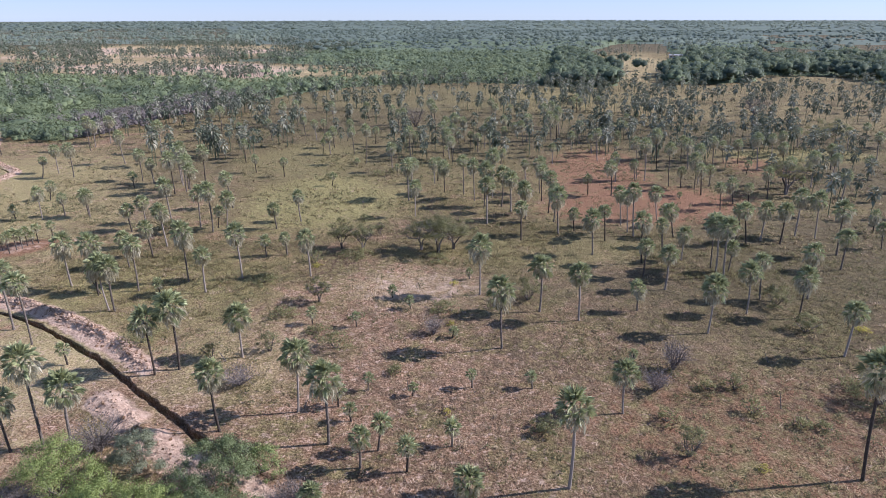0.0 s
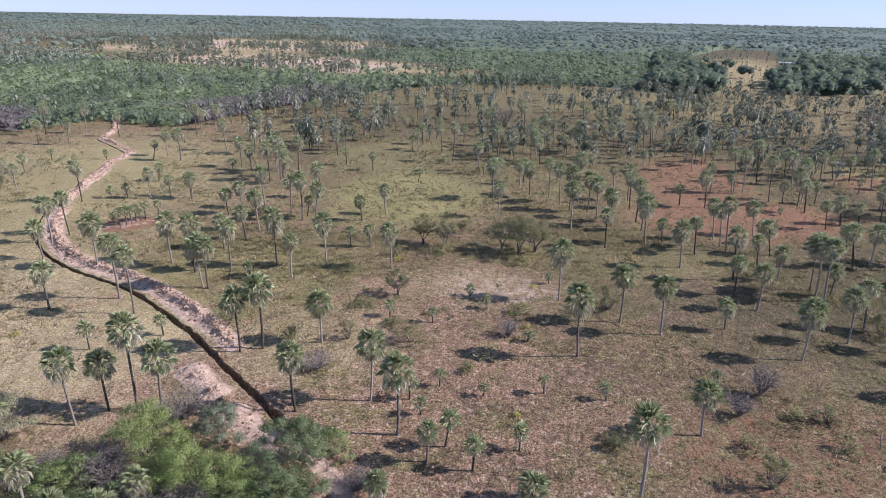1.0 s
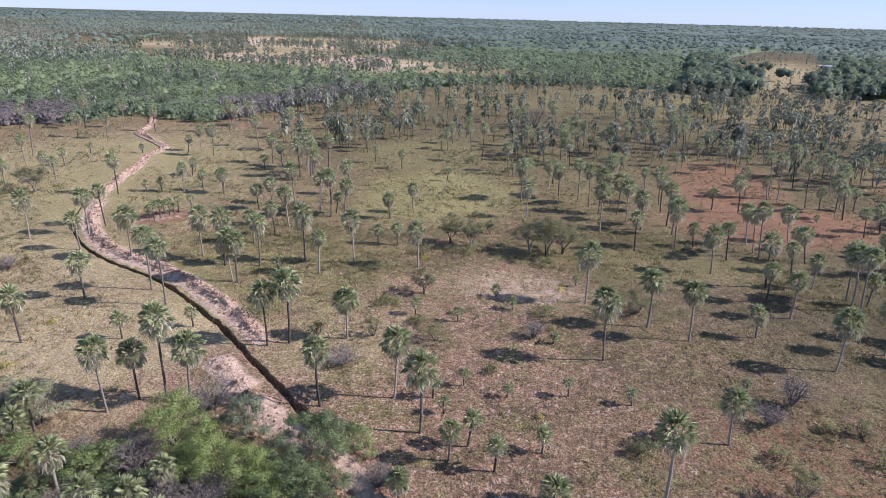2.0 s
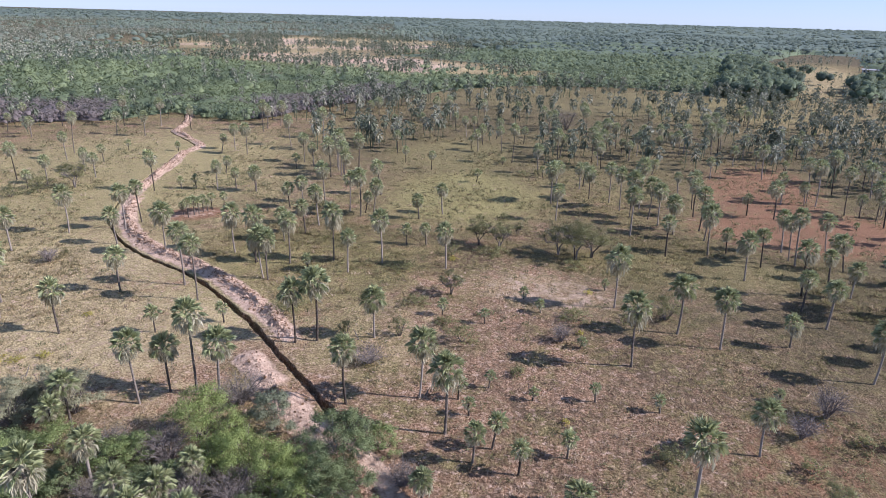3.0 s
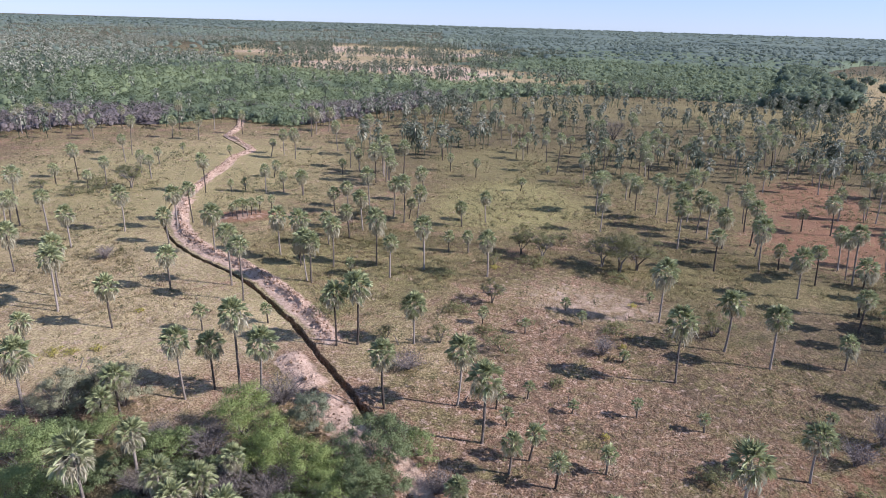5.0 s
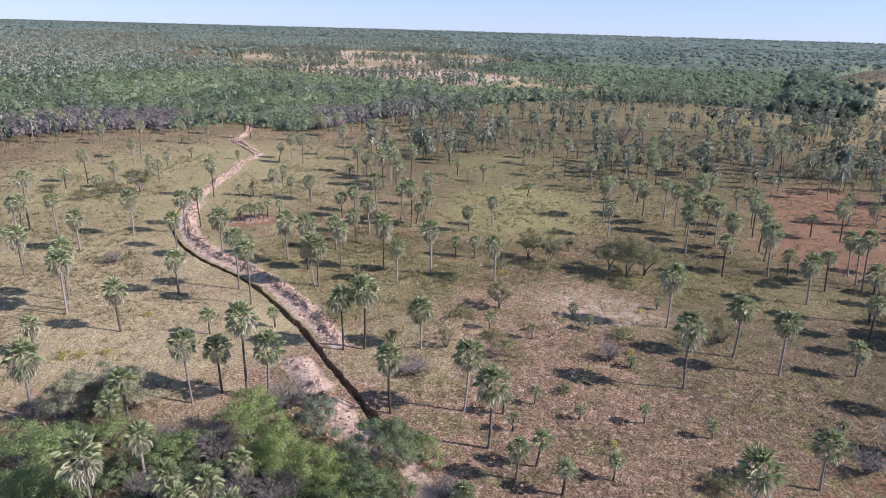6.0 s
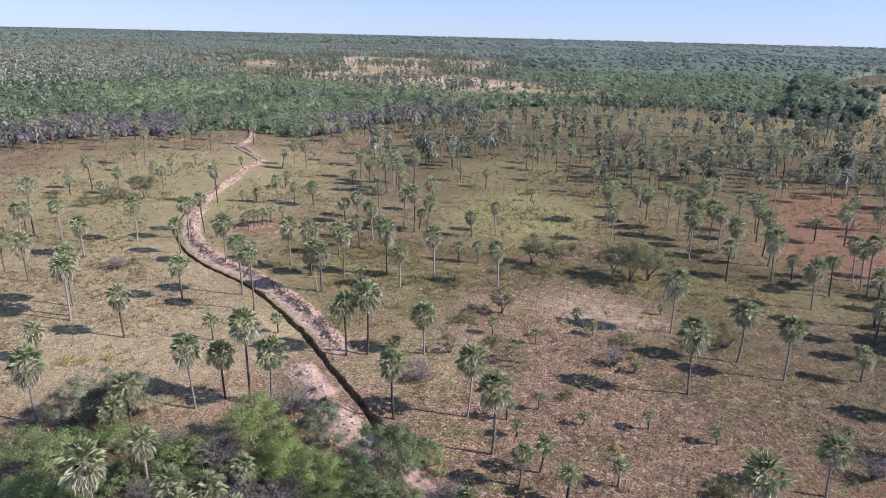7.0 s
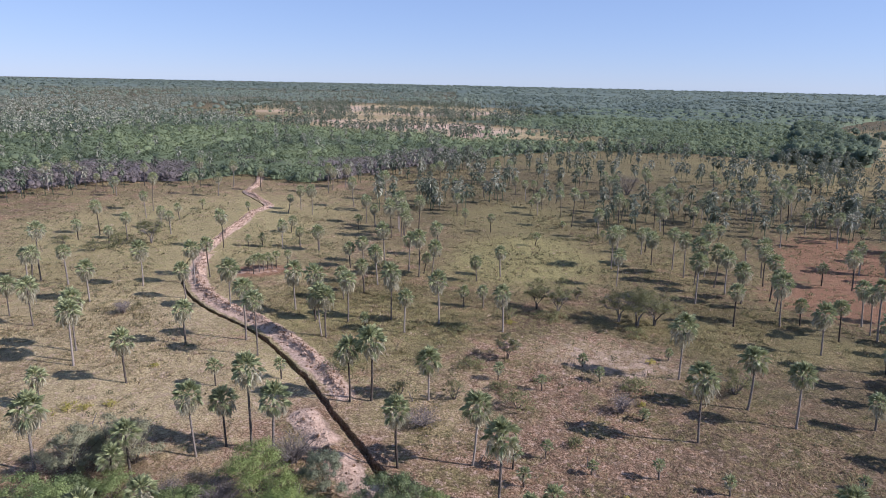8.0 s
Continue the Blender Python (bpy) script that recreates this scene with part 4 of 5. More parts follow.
# kind, x, y, height of the middle, radius
THICKET = [
    ("bright", -31.0, 39.5, 2.6, 3.3), ("bright", -24.7, 36.5, 2.2, 3.0), ("bright", -19.5, 34.6, 1.8, 2.3), ("bright", -27.1, 35.7, 1.6, 2.1),
    ("bright", -28.2, 38.4, 2.2, 2.7), ("bright", -22.2, 36.1, 2.0, 2.5), ("blue", -25.6, 42.3, 2.0, 2.1), ("dark", -18.4, 40.7, 2.4, 3.1), ("dark", -17.8, 34.9, 2.0, 2.6), ("dark", -15.9, 36.2, 1.6, 2.2),
    ("mid", -15.0, 42.6, 1.1, 1.8), ("grey", -48.2, 36.4, 1.7, 2.9), ("grey", -44.6, 39.6, 1.6, 2.8), ("grey", -47.2, 39.4, 1.6, 2.2),
    ("mid", -43.2, 28.9, 2.6, 3.1), ("mid", -40.7, 26.3, 2.2, 3.0), ("mid", -42.2, 34.8, 1.2, 2.5), ("mid", -34.6, 35.7, 1.2, 2.0),
    # the dark bushes from here on are added in place of deep shade
    ("mid", -36.6, 34.6, 1.0, 2.0), ("dark", -45.2, 33.2, 1.1, 2.0), ("dark", -39.4, 28.4, 1.3, 2.2), ("dark", -30.2, 34.0, 0.9, 1.6), ("mid", -21.4, 37.6, 1.2, 2.0),
    ("dark", -32.0, 32.5, 1.0, 1.9), ("dark", -38.6, 31.0, 0.9, 1.8), ("dark", -33.0, 27.5, 1.2, 2.2), ("dark", -22.0, 31.5, 1.2, 2.0), ("mid", -47.6, 30.5, 1.8, 2.6)]
WORDS = {"bright": "broad bush with bright green leaves", "blue": "round bush with dull bluish-green leaves", "dark": "dense dark green bush beside the ditch",
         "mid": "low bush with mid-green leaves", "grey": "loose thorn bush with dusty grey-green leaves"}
for i, (kind, x, y, zc, rad) in enumerate(THICKET):
    shrub("bush", x, y, zc * (2.8 if kind == "grey" else 1.9), rad * (0.95 if kind == "grey" else 1.05), kind, WORDS[kind], "bush", 400 + i, int({"dark": 2600, "blue": 3400, "grey": 2600}.get(kind, 1550) * rad**1.6), 0.125, 5, 9 if kind == "grey" else 4, group="bushes of the thicket")
for i, (x, y, zc, rad) in enumerate([(-30.4, 45.2, 1.6, 2.9), (-24.1, 33.5, 1.4, 2.6), (-31.8, 36.2, 1.5, 2.2), (-11.9, 38.8, 1.0, 1.5), (-27.5, 32.6, 1.5, 2.0), (-30.0, 29.4, 1.5, 2.4), (-34.2, 30.8, 1.1, 2.0), (-33.6, 38.4, 1.0, 1.6), (-37.5, 36.6, 0.9, 1.6)]):
    bare_shrub(x, y, zc * 2, rad, "twig", "leafless grey thorn bush with tangled twigs", 450 + i, 22)

# kind, x, y, height, radius: those that stand by themselves in the grass
SINGLE = [
    ("m", -3.6, 95.7, 4.9, 3.0), ("m", -0.8, 94.2, 5.6, 3.3), ("m", 1.7, 96.0, 5.0, 3.4), ("m", -16.7, 96.3, 4.1, 1.9), ("m", -13.2, 95.8, 4.1, 2.3),
    ("m", -11.1, 103.1, 2.1, 1.0), ("m", -16.7, 75.9, 3.2, 1.7), ("g", 21.5, 44.5, 3.1, 1.6), ("g", 11.5, 76.2, 3.3, 2.3), ("g", 29.9, 54.7, 1.7, 1.0)]
SINGLE_EAST = [
    ("g", 43.9, 74.3, 2.9, 2.0), ("g", 44.0, 67.2, 2.0, 2.0), ("g", 43.1, 52.1, 3.3, 2.8), ("g", -19.9, 62.7, 2.4, 1.2), ("g", 9.5, 48.0, 1.2, 1.5),
    ("m", 73.4, 128.7, 8.0, 4.7), ("g", 118.7, 192.1, 6.0, 7.1), ("m", -104.2, 104.2, 5.0, 2.8)]
LOW = [
    (0.1, 72.8, 1.4, 2.3), (29.8, 50.6, 1.7, 1.2), (33.5, 48.5, 1.0, 1.0), (-111.0, 102.3, 2.3, 3.2), (-26.2, 61.2, 2.4, 1.2), (-35.5, 64.6, 1.8, 2.6),
    (-19.8, 90.1, 2.4, 1.1), (35.4, 48.1, 0.9, 0.9), (42.1, 49.4, 2.2, 1.2), (-12.5, 63.3, 2.2, 2.0)]
HUMMOCKS = [
    (-26.4, 142.7, 2.0, 1.6), (-22.3, 158.1, 1.6, 1.2), (-15.8, 146.5, 1.6, 1.7), (-19.0, 110.2, 1.2, 1.0), (-14.8, 111.9, 1.2, 1.1), (-12.2, 149.9, 1.6, 1.1),
    (6.9, 93.1, 1.4, 0.8), (-0.8, 90.7, 1.2, 2.1), (-110.3, 94.5, 3.0, 2.0), (-121.0, 96.8, 2.4, 1.8),
    (-107.2, 98.3, 2.3, 1.7), (-13.9, 92.5, 1.1, 2.4), (-15.4, 67.0, 0.8, 1.8), (-25.6, 82.4, 1.2, 2.0), (-49.5, 106.7, 1.9, 2.1), (21.2, 49.5, 1.3, 1.2),
    (42.1, 54.6, 1.2, 1.8), (7.1, 73.9, 1.0, 1.4), (-20.6, 71.6, 1.0, 2.0), (-5.1, 58.0, 0.9, 1.0), (27.0, 54.7, 1.1, 0.9)]
BARE = [(-1.2, 66.7, 2.3, 1.4), (24.9, 58.5, 3.5, 1.7), (21.7, 54.5, 2.4, 1.6), (-21.2, 55.7, 2.1, 2.2), (120.1, 242.5, 7.2, 7.0), (-9.5, 215.3, 7.2, 4.6), (-76.7, 69.6, 2.1, 1.4)]
for i, (kind, x, y, h, rad) in enumerate(SINGLE + SINGLE_EAST):
    if kind == "m":
        thorn_tree(x, y, h, rad, 500 + i)
    else:
        shrub("bush", x, y, h, rad, "feather", "feathery olive-green bush alone in the dry grass", "bush", 500 + i, int(1300 * rad**1.5), 0.12, 5, 7, 1.05)
for i, (x, y, h, rad) in enumerate(LOW + HUMMOCKS):
    shrub("low_bush", x, y, h, rad, "olive", "low olive-green bush in the dry grass", "bush", 550 + i, int(300 * rad**1.5), 0.2, 4, 2, 0.8)
# x, y, radius of herbs in yellow flower
YELLOW = [(-59.4, 44.8, 1.3), (-57.6, 45.6, 0.9), (-55.7, 47.3, 0.8), (-58.3, 56.7, 0.6), (1.0, 69.1, 0.5), (27.1, 42.6, 0.5), (50.8, 67.0, 1.2), (-19.4, 88.4, 0.8), (1.7, 81.7, 0.7), (0.3, 50.7, 0.4)]
for i, (x, y, rad) in enumerate(YELLOW):
    shrub("herb_patch", x, y, 0.55, rad, "yellow", "low patch of yellow-flowering herbs in the grass", "herbs", 600 + i, int(520 * rad), 0.12, 4, 0, 0.8)
for i, (x, y, h, rad) in enumerate(BARE):
    bare_shrub(x, y, h, rad, "mauve", "leafless mauve-grey thorn bush in the grass", 580 + i, 14)


# ---- dead wood and stones ----
def stick(name, x, y, length, thick, turn, rise, label, seed):
    r = np.random.default_rng(seed)
    z = float(relief(np.array([x]), np.array([y]))[0]) + thick * 0.6
    pts = [(length * t, 0.08 * length * math.sin(3 * t + seed), length * rise * t) for t in np.linspace(0, 1, 6)]
    v, f = tube(pts, [thick * (1 - 0.6 * t) for t in np.linspace(0, 1, 6)], 6)
    top = new(name, sheet(name, v, f, WOOD, True))
    top.matrix_basis = pose(x, y, z, 0, 0, turn)
    tagged(top, label, "dead wood")
    v, f = tube([(length * 0.55, 0, length * rise * 0.5), (length * 0.75, length * 0.2, length * rise * 0.7 + 0.1)], [thick * 0.5, 0.01], 5)
    part("side_branch", sheet("side_branch", v, f, WOOD, True), top)


stick("fallen_log", -27.1, 48.2, 3.0, 0.06, -12, 0.13, "thin grey log lying across the sandy spoil", 1)
for i, (x, y) in enumerate([(-13.6, 51.5), (-54.2, 43.6), (33.0, 51.4), (-3.5, 54.7), (36.0, 60.0), (-24.2, 60.5), (-16, 44.5)]):
    stick("dead_stump", x, y, 0.45 + 0.1 * (i % 3), 0.06, 40 * i, 2.2, "grey dead snag standing in the dry grass", 10 + i)


# ---- a far house in its yard ----
def far_house(x, y, turn):
    top = base("house", x, y, 0, "small whitewashed farmhouse with a low tin roof", "house", turn=turn)
    wall = Nodes("whitewash", 0.8, 0.2)
    wall.colour(wall.ramp(wall.noise(0.8, 4), (0.3, (0.40, 0.39, 0.37)), (0.7, (0.58, 0.56, 0.54))))
    tin = Nodes("tin_roof", 0.5, 0.4)
    tin.colour(tin.ramp(tin.noise(0.5, 4), (0.3, (0.30, 0.28, 0.27)), (0.7, (0.48, 0.46, 0.45))))
    dark = Nodes("glass_and_door_shade", 0.2, 0.5).colour((0.03, 0.03, 0.035))

    def box(name, parent, lo, hi, material, label=""):
        bm = bmesh.new()
        bmesh.ops.create_cube(bm, size=1.0)
        for q in bm.verts:
            q.co = [l + (h - l) * (c + 0.5) for l, h, c in zip(lo, hi, q.co)]
        me = bpy.data.meshes.new(name)
        bm.to_mesh(me)
        bm.free()
        me.materials.append(material)
        return part(name, me, parent, label)

    box("wall", top, (-5.0, -3, -0.3), (5.0, 3, 2.6), wall.m)
    ridge = [(-6, -3.6, 2.55), (6, -3.6, 2.55), (6, 0, 3.3), (-6, 0, 3.3), (6, 3.6, 2.55), (-6, 3.6, 2.55)]
    part("roof", sheet("roof", ridge + [(a, b, c - 0.12) for a, b, c in ridge],
                       [(0, 1, 2, 3), (3, 2, 4, 5), (7, 6, 9, 8), (8, 9, 11, 10), (0, 6, 7, 1), (5, 4, 10, 11)], tin.m), top, "low grey tin roof")
    for u in (-4.0, -1.4, 3.4):
        win = box("window", top, (u - 0.6, -3.03, 0.9), (u + 0.6, -2.9, 2.2), tin.m)
        box("pane", win, (u - 0.5, -3.06, 1.0), (u + 0.5, -3.0, 2.1), dark.m)
    # no opening: a solid slab, painted with the darkness of the room
    box("door", top, (0.6, -3.05, 0.0), (1.6, -2.9, 2.1), dark.m, "doorway slab with the shade of the inside as its colour")


far_house(210, 586, -14)


# ---- loose cover: clods, grass, woods ----
def clods():
    r = np.random.default_rng(31)
    rows = []
    n_line = len(STRIP)
    for _ in range(12000):
        i = int(r.integers(n_line))
        far = r.random() < 0.72
        if r.random() > (FAR_BANK[i] if far else NEAR_BANK[i]):
            continue
        s = r.normal(3.2 if STRIP[i, 0, 1] < 100 else 2.1, 0.55) if far else r.normal(-2.6, 0.9)
        if abs(s) < 1.0:
            continue
        j = int(np.abs(CROSS - s).argmin())
        rows.append((*STRIP[i, j], r.uniform(0.07, 0.2) * (1.7 if r.random() < 0.12 else 1)))
    p = np.array(rows)
    p[:, :2] += r.normal(0, 0.2, (len(p), 2))
    octa = np.array([(1, 0, 0), (0, 1, 0), (-1, 0, 0), (0, -1, 0), (0, 0, 1), (0, 0, -1)], float)
    tri = np.array([(0, 1, 4), (1, 2, 4), (2, 3, 4), (3, 0, 4), (1, 0, 5), (2, 1, 5), (3, 2, 5), (0, 3, 5)])
    v = octa[None] * r.uniform(0.6, 1.2, (len(p), 6, 1)) * p[:, None, 3:4]
    t = r.uniform(0, 6.28, len(p))
    c, s = np.cos(t)[:, None], np.sin(t)[:, None]
    v = np.stack([v[..., 0] * c - v[..., 1] * s, v[..., 0] * s + v[..., 1] * c, v[..., 2] * 0.8], -1) + p[:, None, :3]
    f = (tri[None] + 6 * np.arange(len(p))[:, None, None]).reshape(-1, 3)
    one = np.ones(6 * len(p))
    # a share of the clods is coloured dark to stand for shaded ones
    dark = np.repeat((r.random(len(p)) < 0.45) * 1.0, 6)
    me = sheet("spoil_clods", v.reshape(-1, 3), f, GROUND, False, bare=1 - 0.72 * dark, dry=one, field=0 * one, gold=0 * one, lush=0 * one, red=0.3 * dark, rank_shade=0 * one)
    tagged(new("spoil_clods", me), "loose clods of pinkish earth on the spoil heaps", "clods", kind="stuff")


def wedge(r, n, lo, hi, a0, a1, power=0.5):
    """Points over a sector of the plan: distance lo to hi, from a0 to a1 degrees east of north."""
    d = np.sqrt(r.uniform(lo**2, hi**2, n)) if power == 0.5 else lo + (hi - lo) * r.random(n) ** power
    a = np.radians(r.uniform(a0, a1, n))
    return d * np.sin(a), d * np.cos(a), d, np.degrees(a)


def grass(name, seed, n, lo, hi, tall, blades, width, lift=0.0):
    r = np.random.default_rng(seed)
    x, y, d, _ = wedge(r, n, lo, hi, -66, 48)
    c = cover(x, y)
    clump = value_noise(x, y, 1.9, 41) * 0.6 + value_noise(x, y, 7, 42) * 0.6
    keep = (r.random(n) < clump * 1.25) & (r.random(n) > c["bare"] * 1.2) & (r.random(n) > 0.75 * c["red"]) & (r.random(n) > 0.9 * (c["dry"] - 0.4)) & (ditch_distance(x, y) > 1.2)
    dd = ditch_distance(x, y)
    keep &= (dd > 5.5) | (r.random(n) < 0.12)
    x, y = x[keep], y[keep]
    n = len(x)
    z = relief(x, y)
    dry, lush = c["dry"][keep], c["lush"][keep]
    h = tall * r.uniform(0.5, 1.3, n) * (0.55 + 0.9 * clump[keep]) * (1.15 - 0.5 * dry)
    tone = np.clip(lift + 0.12 + 0.62 * dry + 0.12 * lush - 0.2 * c["rank_shade"][keep] + r.normal(0, 0.15, n), 0, 1)
    a = r.uniform(0, 6.28, (n, blades))
    out = r.uniform(0.4, 1.3, (n, blades)) * h[:, None]
    up = h[:, None] * r.uniform(0.25, 0.8, (n, blades))
    w = width * r.uniform(0.7, 1.3, (n, blades)) * h[:, None]
    off = r.normal(0, 0.12, (n, blades, 2)) * tall * 2
    fx, fy = x[:, None] + off[..., 0], y[:, None] + off[..., 1]
    v = np.empty((n, blades, 3, 3))
    v[..., 0, :] = np.stack([fx - np.sin(a) * w, fy + np.cos(a) * w, z[:, None] - 0.03 + 0 * a], -1)
    v[..., 1, :] = np.stack([fx + np.sin(a) * w, fy - np.cos(a) * w, z[:, None] - 0.03 + 0 * a], -1)
    v[..., 2, :] = np.stack([fx + np.cos(a) * out, fy + np.sin(a) * out, z[:, None] + up], -1)
    f = np.arange(n * blades * 3).reshape(-1, 3)
    up3 = r.normal(0, 0.35, (n * blades, 3)) + (0, 0, 1)
    up3 /= np.linalg.norm(up3, axis=1)[:, None]
    me = sheet(name, facing(v.reshape(-1, 3, 3), up3).reshape(-1, 3), f, GRASS, normals=np.repeat(up3, 3, 0), tone=np.repeat(tone, blades * 3))
    tagged(new(name, me), "tufts of dry straw-coloured and olive savanna grass", "grass", kind="stuff")


def grove(name, x, y, h, seed, leaves, label, size=1.0, tone=0.5):
    """Fan palms too far off to tell apart: thin trunks and heads of drooping blades, as one mesh."""
    r = np.random.default_rng(seed)
    n = len(x)
    z = relief(x, y)
    lean = r.normal(0, 0.35, (n, 2))
    t = np.clip(r.normal(tone, 0.2, n), 0, 1)
    top = np.stack([x + lean[:, 0], y + lean[:, 1], z + h], -1)
    foot = np.stack([x, y, z - 0.2], -1)
    ang = np.array([0, 2.1, 4.2])
    ring = np.stack([np.cos(ang), np.sin(ang), 0 * ang], -1)
    tv = np.stack([foot[:, None] + ring * 0.10 * size, top[:, None] + ring * 0.07 * size], 1).reshape(-1, 3)
    q = np.array([(0, 1, 4), (0, 4, 3), (1, 2, 5), (1, 5, 4), (2, 0, 3), (2, 3, 5)])
    tf = (q[None] + 6 * np.arange(n)[:, None, None]).reshape(-1, 3)
    el = np.radians(-80 + 165 * ((np.arange(leaves)[None] + r.random((n, leaves))) / leaves))
    az = np.arange(leaves)[None] * 2.4 + r.uniform(0, 6.28, (n, 1)) + r.normal(0, 0.2, (n, leaves))
    s = (np.clip(0.66 + 0.075 * h, 0.6, 1.2) * size * r.uniform(0.88, 1.12, n))[:, None]
    out = np.stack([np.cos(el) * np.cos(az), np.cos(el) * np.sin(az), np.sin(el)], -1)
    side = np.stack([-np.sin(az), np.cos(az), 0 * az], -1)
    upv = np.cross(out, side)
    hub = top[:, None] + out * (0.45 * s)[..., None]
    wide = (0.24 * s * r.uniform(0.75, 1.2, (n, leaves)))[..., None] * (1.7 if leaves < 20 else 1.0)
    roll = r.normal(0, 0.5, (n, leaves))[..., None]
    across = side * np.cos(roll) + upv * np.sin(roll)
    mid = top[:, None] + out * (0.9 * s)[..., None]
    tip = top[:, None] + out * (1.3 * s)[..., None]
    tip[..., 2] -= np.where(el < -0.2, 0.45, 0.2) * s
    # old leaves hang from lower down the trunk
    hang = np.where(el < -0.3, r.uniform(0, 1.1, (n, leaves)), 0.0) * s
    for q in (hub, mid, tip):
        q[..., 2] -= hang
    leaf = np.stack([hub, mid - across * wide, tip, mid + across * wide], 2).reshape(-1, 4, 3)
    q2 = np.array([(0, 1, 2), (0, 2, 3)])
    lf = (q2[None] + 4 * np.arange(n * leaves)[:, None, None]).reshape(-1, 3) + len(tv)
    old = np.clip(t[:, None] + np.where(el < -0.25, 0.2, 0.0) + 0.15 * np.sin(el), 0, 1)      # the hanging leaves are dead and pale
    nrm = out + (0, 0, 0.25) + r.normal(0, 0.4, out.shape)
    nrm /= np.linalg.norm(nrm, axis=-1)[..., None]
    lv = facing(leaf, nrm.reshape(-1, 3)).reshape(-1, 3)
    me = sheet(name, np.vstack([tv, lv]), np.vstack([tf, lf]), FAR_PALM,
               tone=np.r_[np.repeat(np.clip(t * 0.3, 0, 1), 6), np.repeat(old.ravel(), 4)])
    tagged(new(name, me), label, "palm grove", kind="stuff")


def woods(name, x, y, h, rad, tone, seed, leaves, size, label, deep=0.8, core_size=0.68, even=0.8, leaf=FAR_LEAF):
    """A wood seen from far: boughs, each a closed lumpy mass under loose leafy sprays, at uneven heights, as one mesh."""
    r = np.random.default_rng(seed)
    n = len(x)
    mid = np.stack([x, y, relief(x, y) + h - 0.7 * deep * rad], -1)
    half = np.stack([rad, rad, deep * rad], -1)
    d = r.normal(size=(n, leaves, 3))
    d /= np.linalg.norm(d, axis=-1)[..., None]
    d[..., 2] = np.where(d[..., 2] < -0.4, -d[..., 2], d[..., 2])
    p = mid[:, None] + d * half[:, None] * r.uniform(0.8, 1.18, (n, leaves, 1))
    u = np.cross(d, r.normal(size=p.shape)) + 0.5 * r.normal(size=p.shape)
    w = np.cross(d, u) + 0.5 * r.normal(size=p.shape)
    s = (size * rad[:, None] * r.uniform(0.5, 1.4, (n, leaves)))[..., None]
    u *= s / np.linalg.norm(u, axis=-1)[..., None]
    w *= s / np.linalg.norm(w, axis=-1)[..., None]
    v = np.stack([p - u * 0.5, p + u * 0.5 - w * 0.2, p + w * 0.7], 2).reshape(-1, 3, 3)
    f = np.arange(n * leaves * 3).reshape(-1, 3)
    nrm = d + (0, 0, even) + r.normal(0, 0.2, d.shape)
    nrm /= np.linalg.norm(nrm, axis=-1)[..., None]
    v = facing(v, nrm.reshape(-1, 3)).reshape(-1, 3)
    ball = bmesh.new()
    bmesh.ops.create_icosphere(ball, subdivisions=1, radius=1.0)
    bv = np.array([tuple(q.co) for q in ball.verts])
    bf = np.array([[q.index for q in t.verts] for t in ball.faces])
    ball.free()
    k = len(bv)
    core = (mid[:, None] + bv[None] * half[:, None] * r.uniform(core_size, core_size * 1.45, (n, k, 1))).reshape(-1, 3)
    cf = (bf[None] + k * np.arange(n)[:, None, None]).reshape(-1, 3) + len(v)
    cn = bv[None] + (0, 0, even) + r.normal(0, 0.15, (n, k, 3))
    cn = (cn / np.linalg.norm(cn, axis=-1)[..., None]).reshape(-1, 3)
    me = sheet(name, np.vstack([v, core]), np.vstack([f, cf]), leaf, normals=np.vstack([np.repeat(nrm.reshape(-1, 3), 3, 0), cn]),
               tone=np.r_[np.repeat(tone, leaves * 3), np.repeat(tone, k)])
    tagged(new(name, me), label, "woods", kind="stuff")


EDGE_AZ = [-70, -54, -48, -42, -37, -32, -28, -25, -18, -13, -6, 3, 10, 13, 18, 24, 27, 31, 35, 50]
EDGE_D = [235, 230, 239, 236, 245, 222, 232, 246, 290, 318, 355, 368, 358, 352, 360, 391, 412, 470, 405, 400]


def wooded(x, y, d, az):
    """How thick the woods stand, from 0 to 1."""
    w = np.where(d > np.interp(az, EDGE_AZ, EDGE_D), 1.0, 0.0)
    c = cover(x, y)
    w *= np.clip(1.05 - 1.5 * np.maximum(c["bare"], 0.9 * c["field"]), 0.05, 1)
    # a dry lane between the woods, wide beyond the first clump, and the yard of a far house
    lane = (az > np.interp(d, [300, 420, 450, 600, 930], [15.2, 15.2, 13.8, 11.6, 15.0])) & (az < 19.2 + 1.2 * (value_noise(x, y, 60, 51) - 0.5)) & (d < 930)
    w = np.where(lane, 0.008, w)
    w = np.where((np.abs(az - 19.7) < 1.1) & (d > 500) & (d < 640), 0.0, w)
    gap = (az > 17.5) & (az < 26) & (d > 455) & (d < 540)
    w = np.where(gap, w * 0.35, w)
    patch = (az > 26) & (d < 1400)
    w = np.where(patch, w * np.clip(3 * (value_noise(x, y, 55, 52) - 0.42), 0.04, 1), w)
    palms = (az < -18) & (d > 640) & (d < 2200)
    w = np.where(palms, w * np.clip(2.6 * (value_noise(x, y, 120, 53) - 0.42), 0.16, 1), w)
    return w


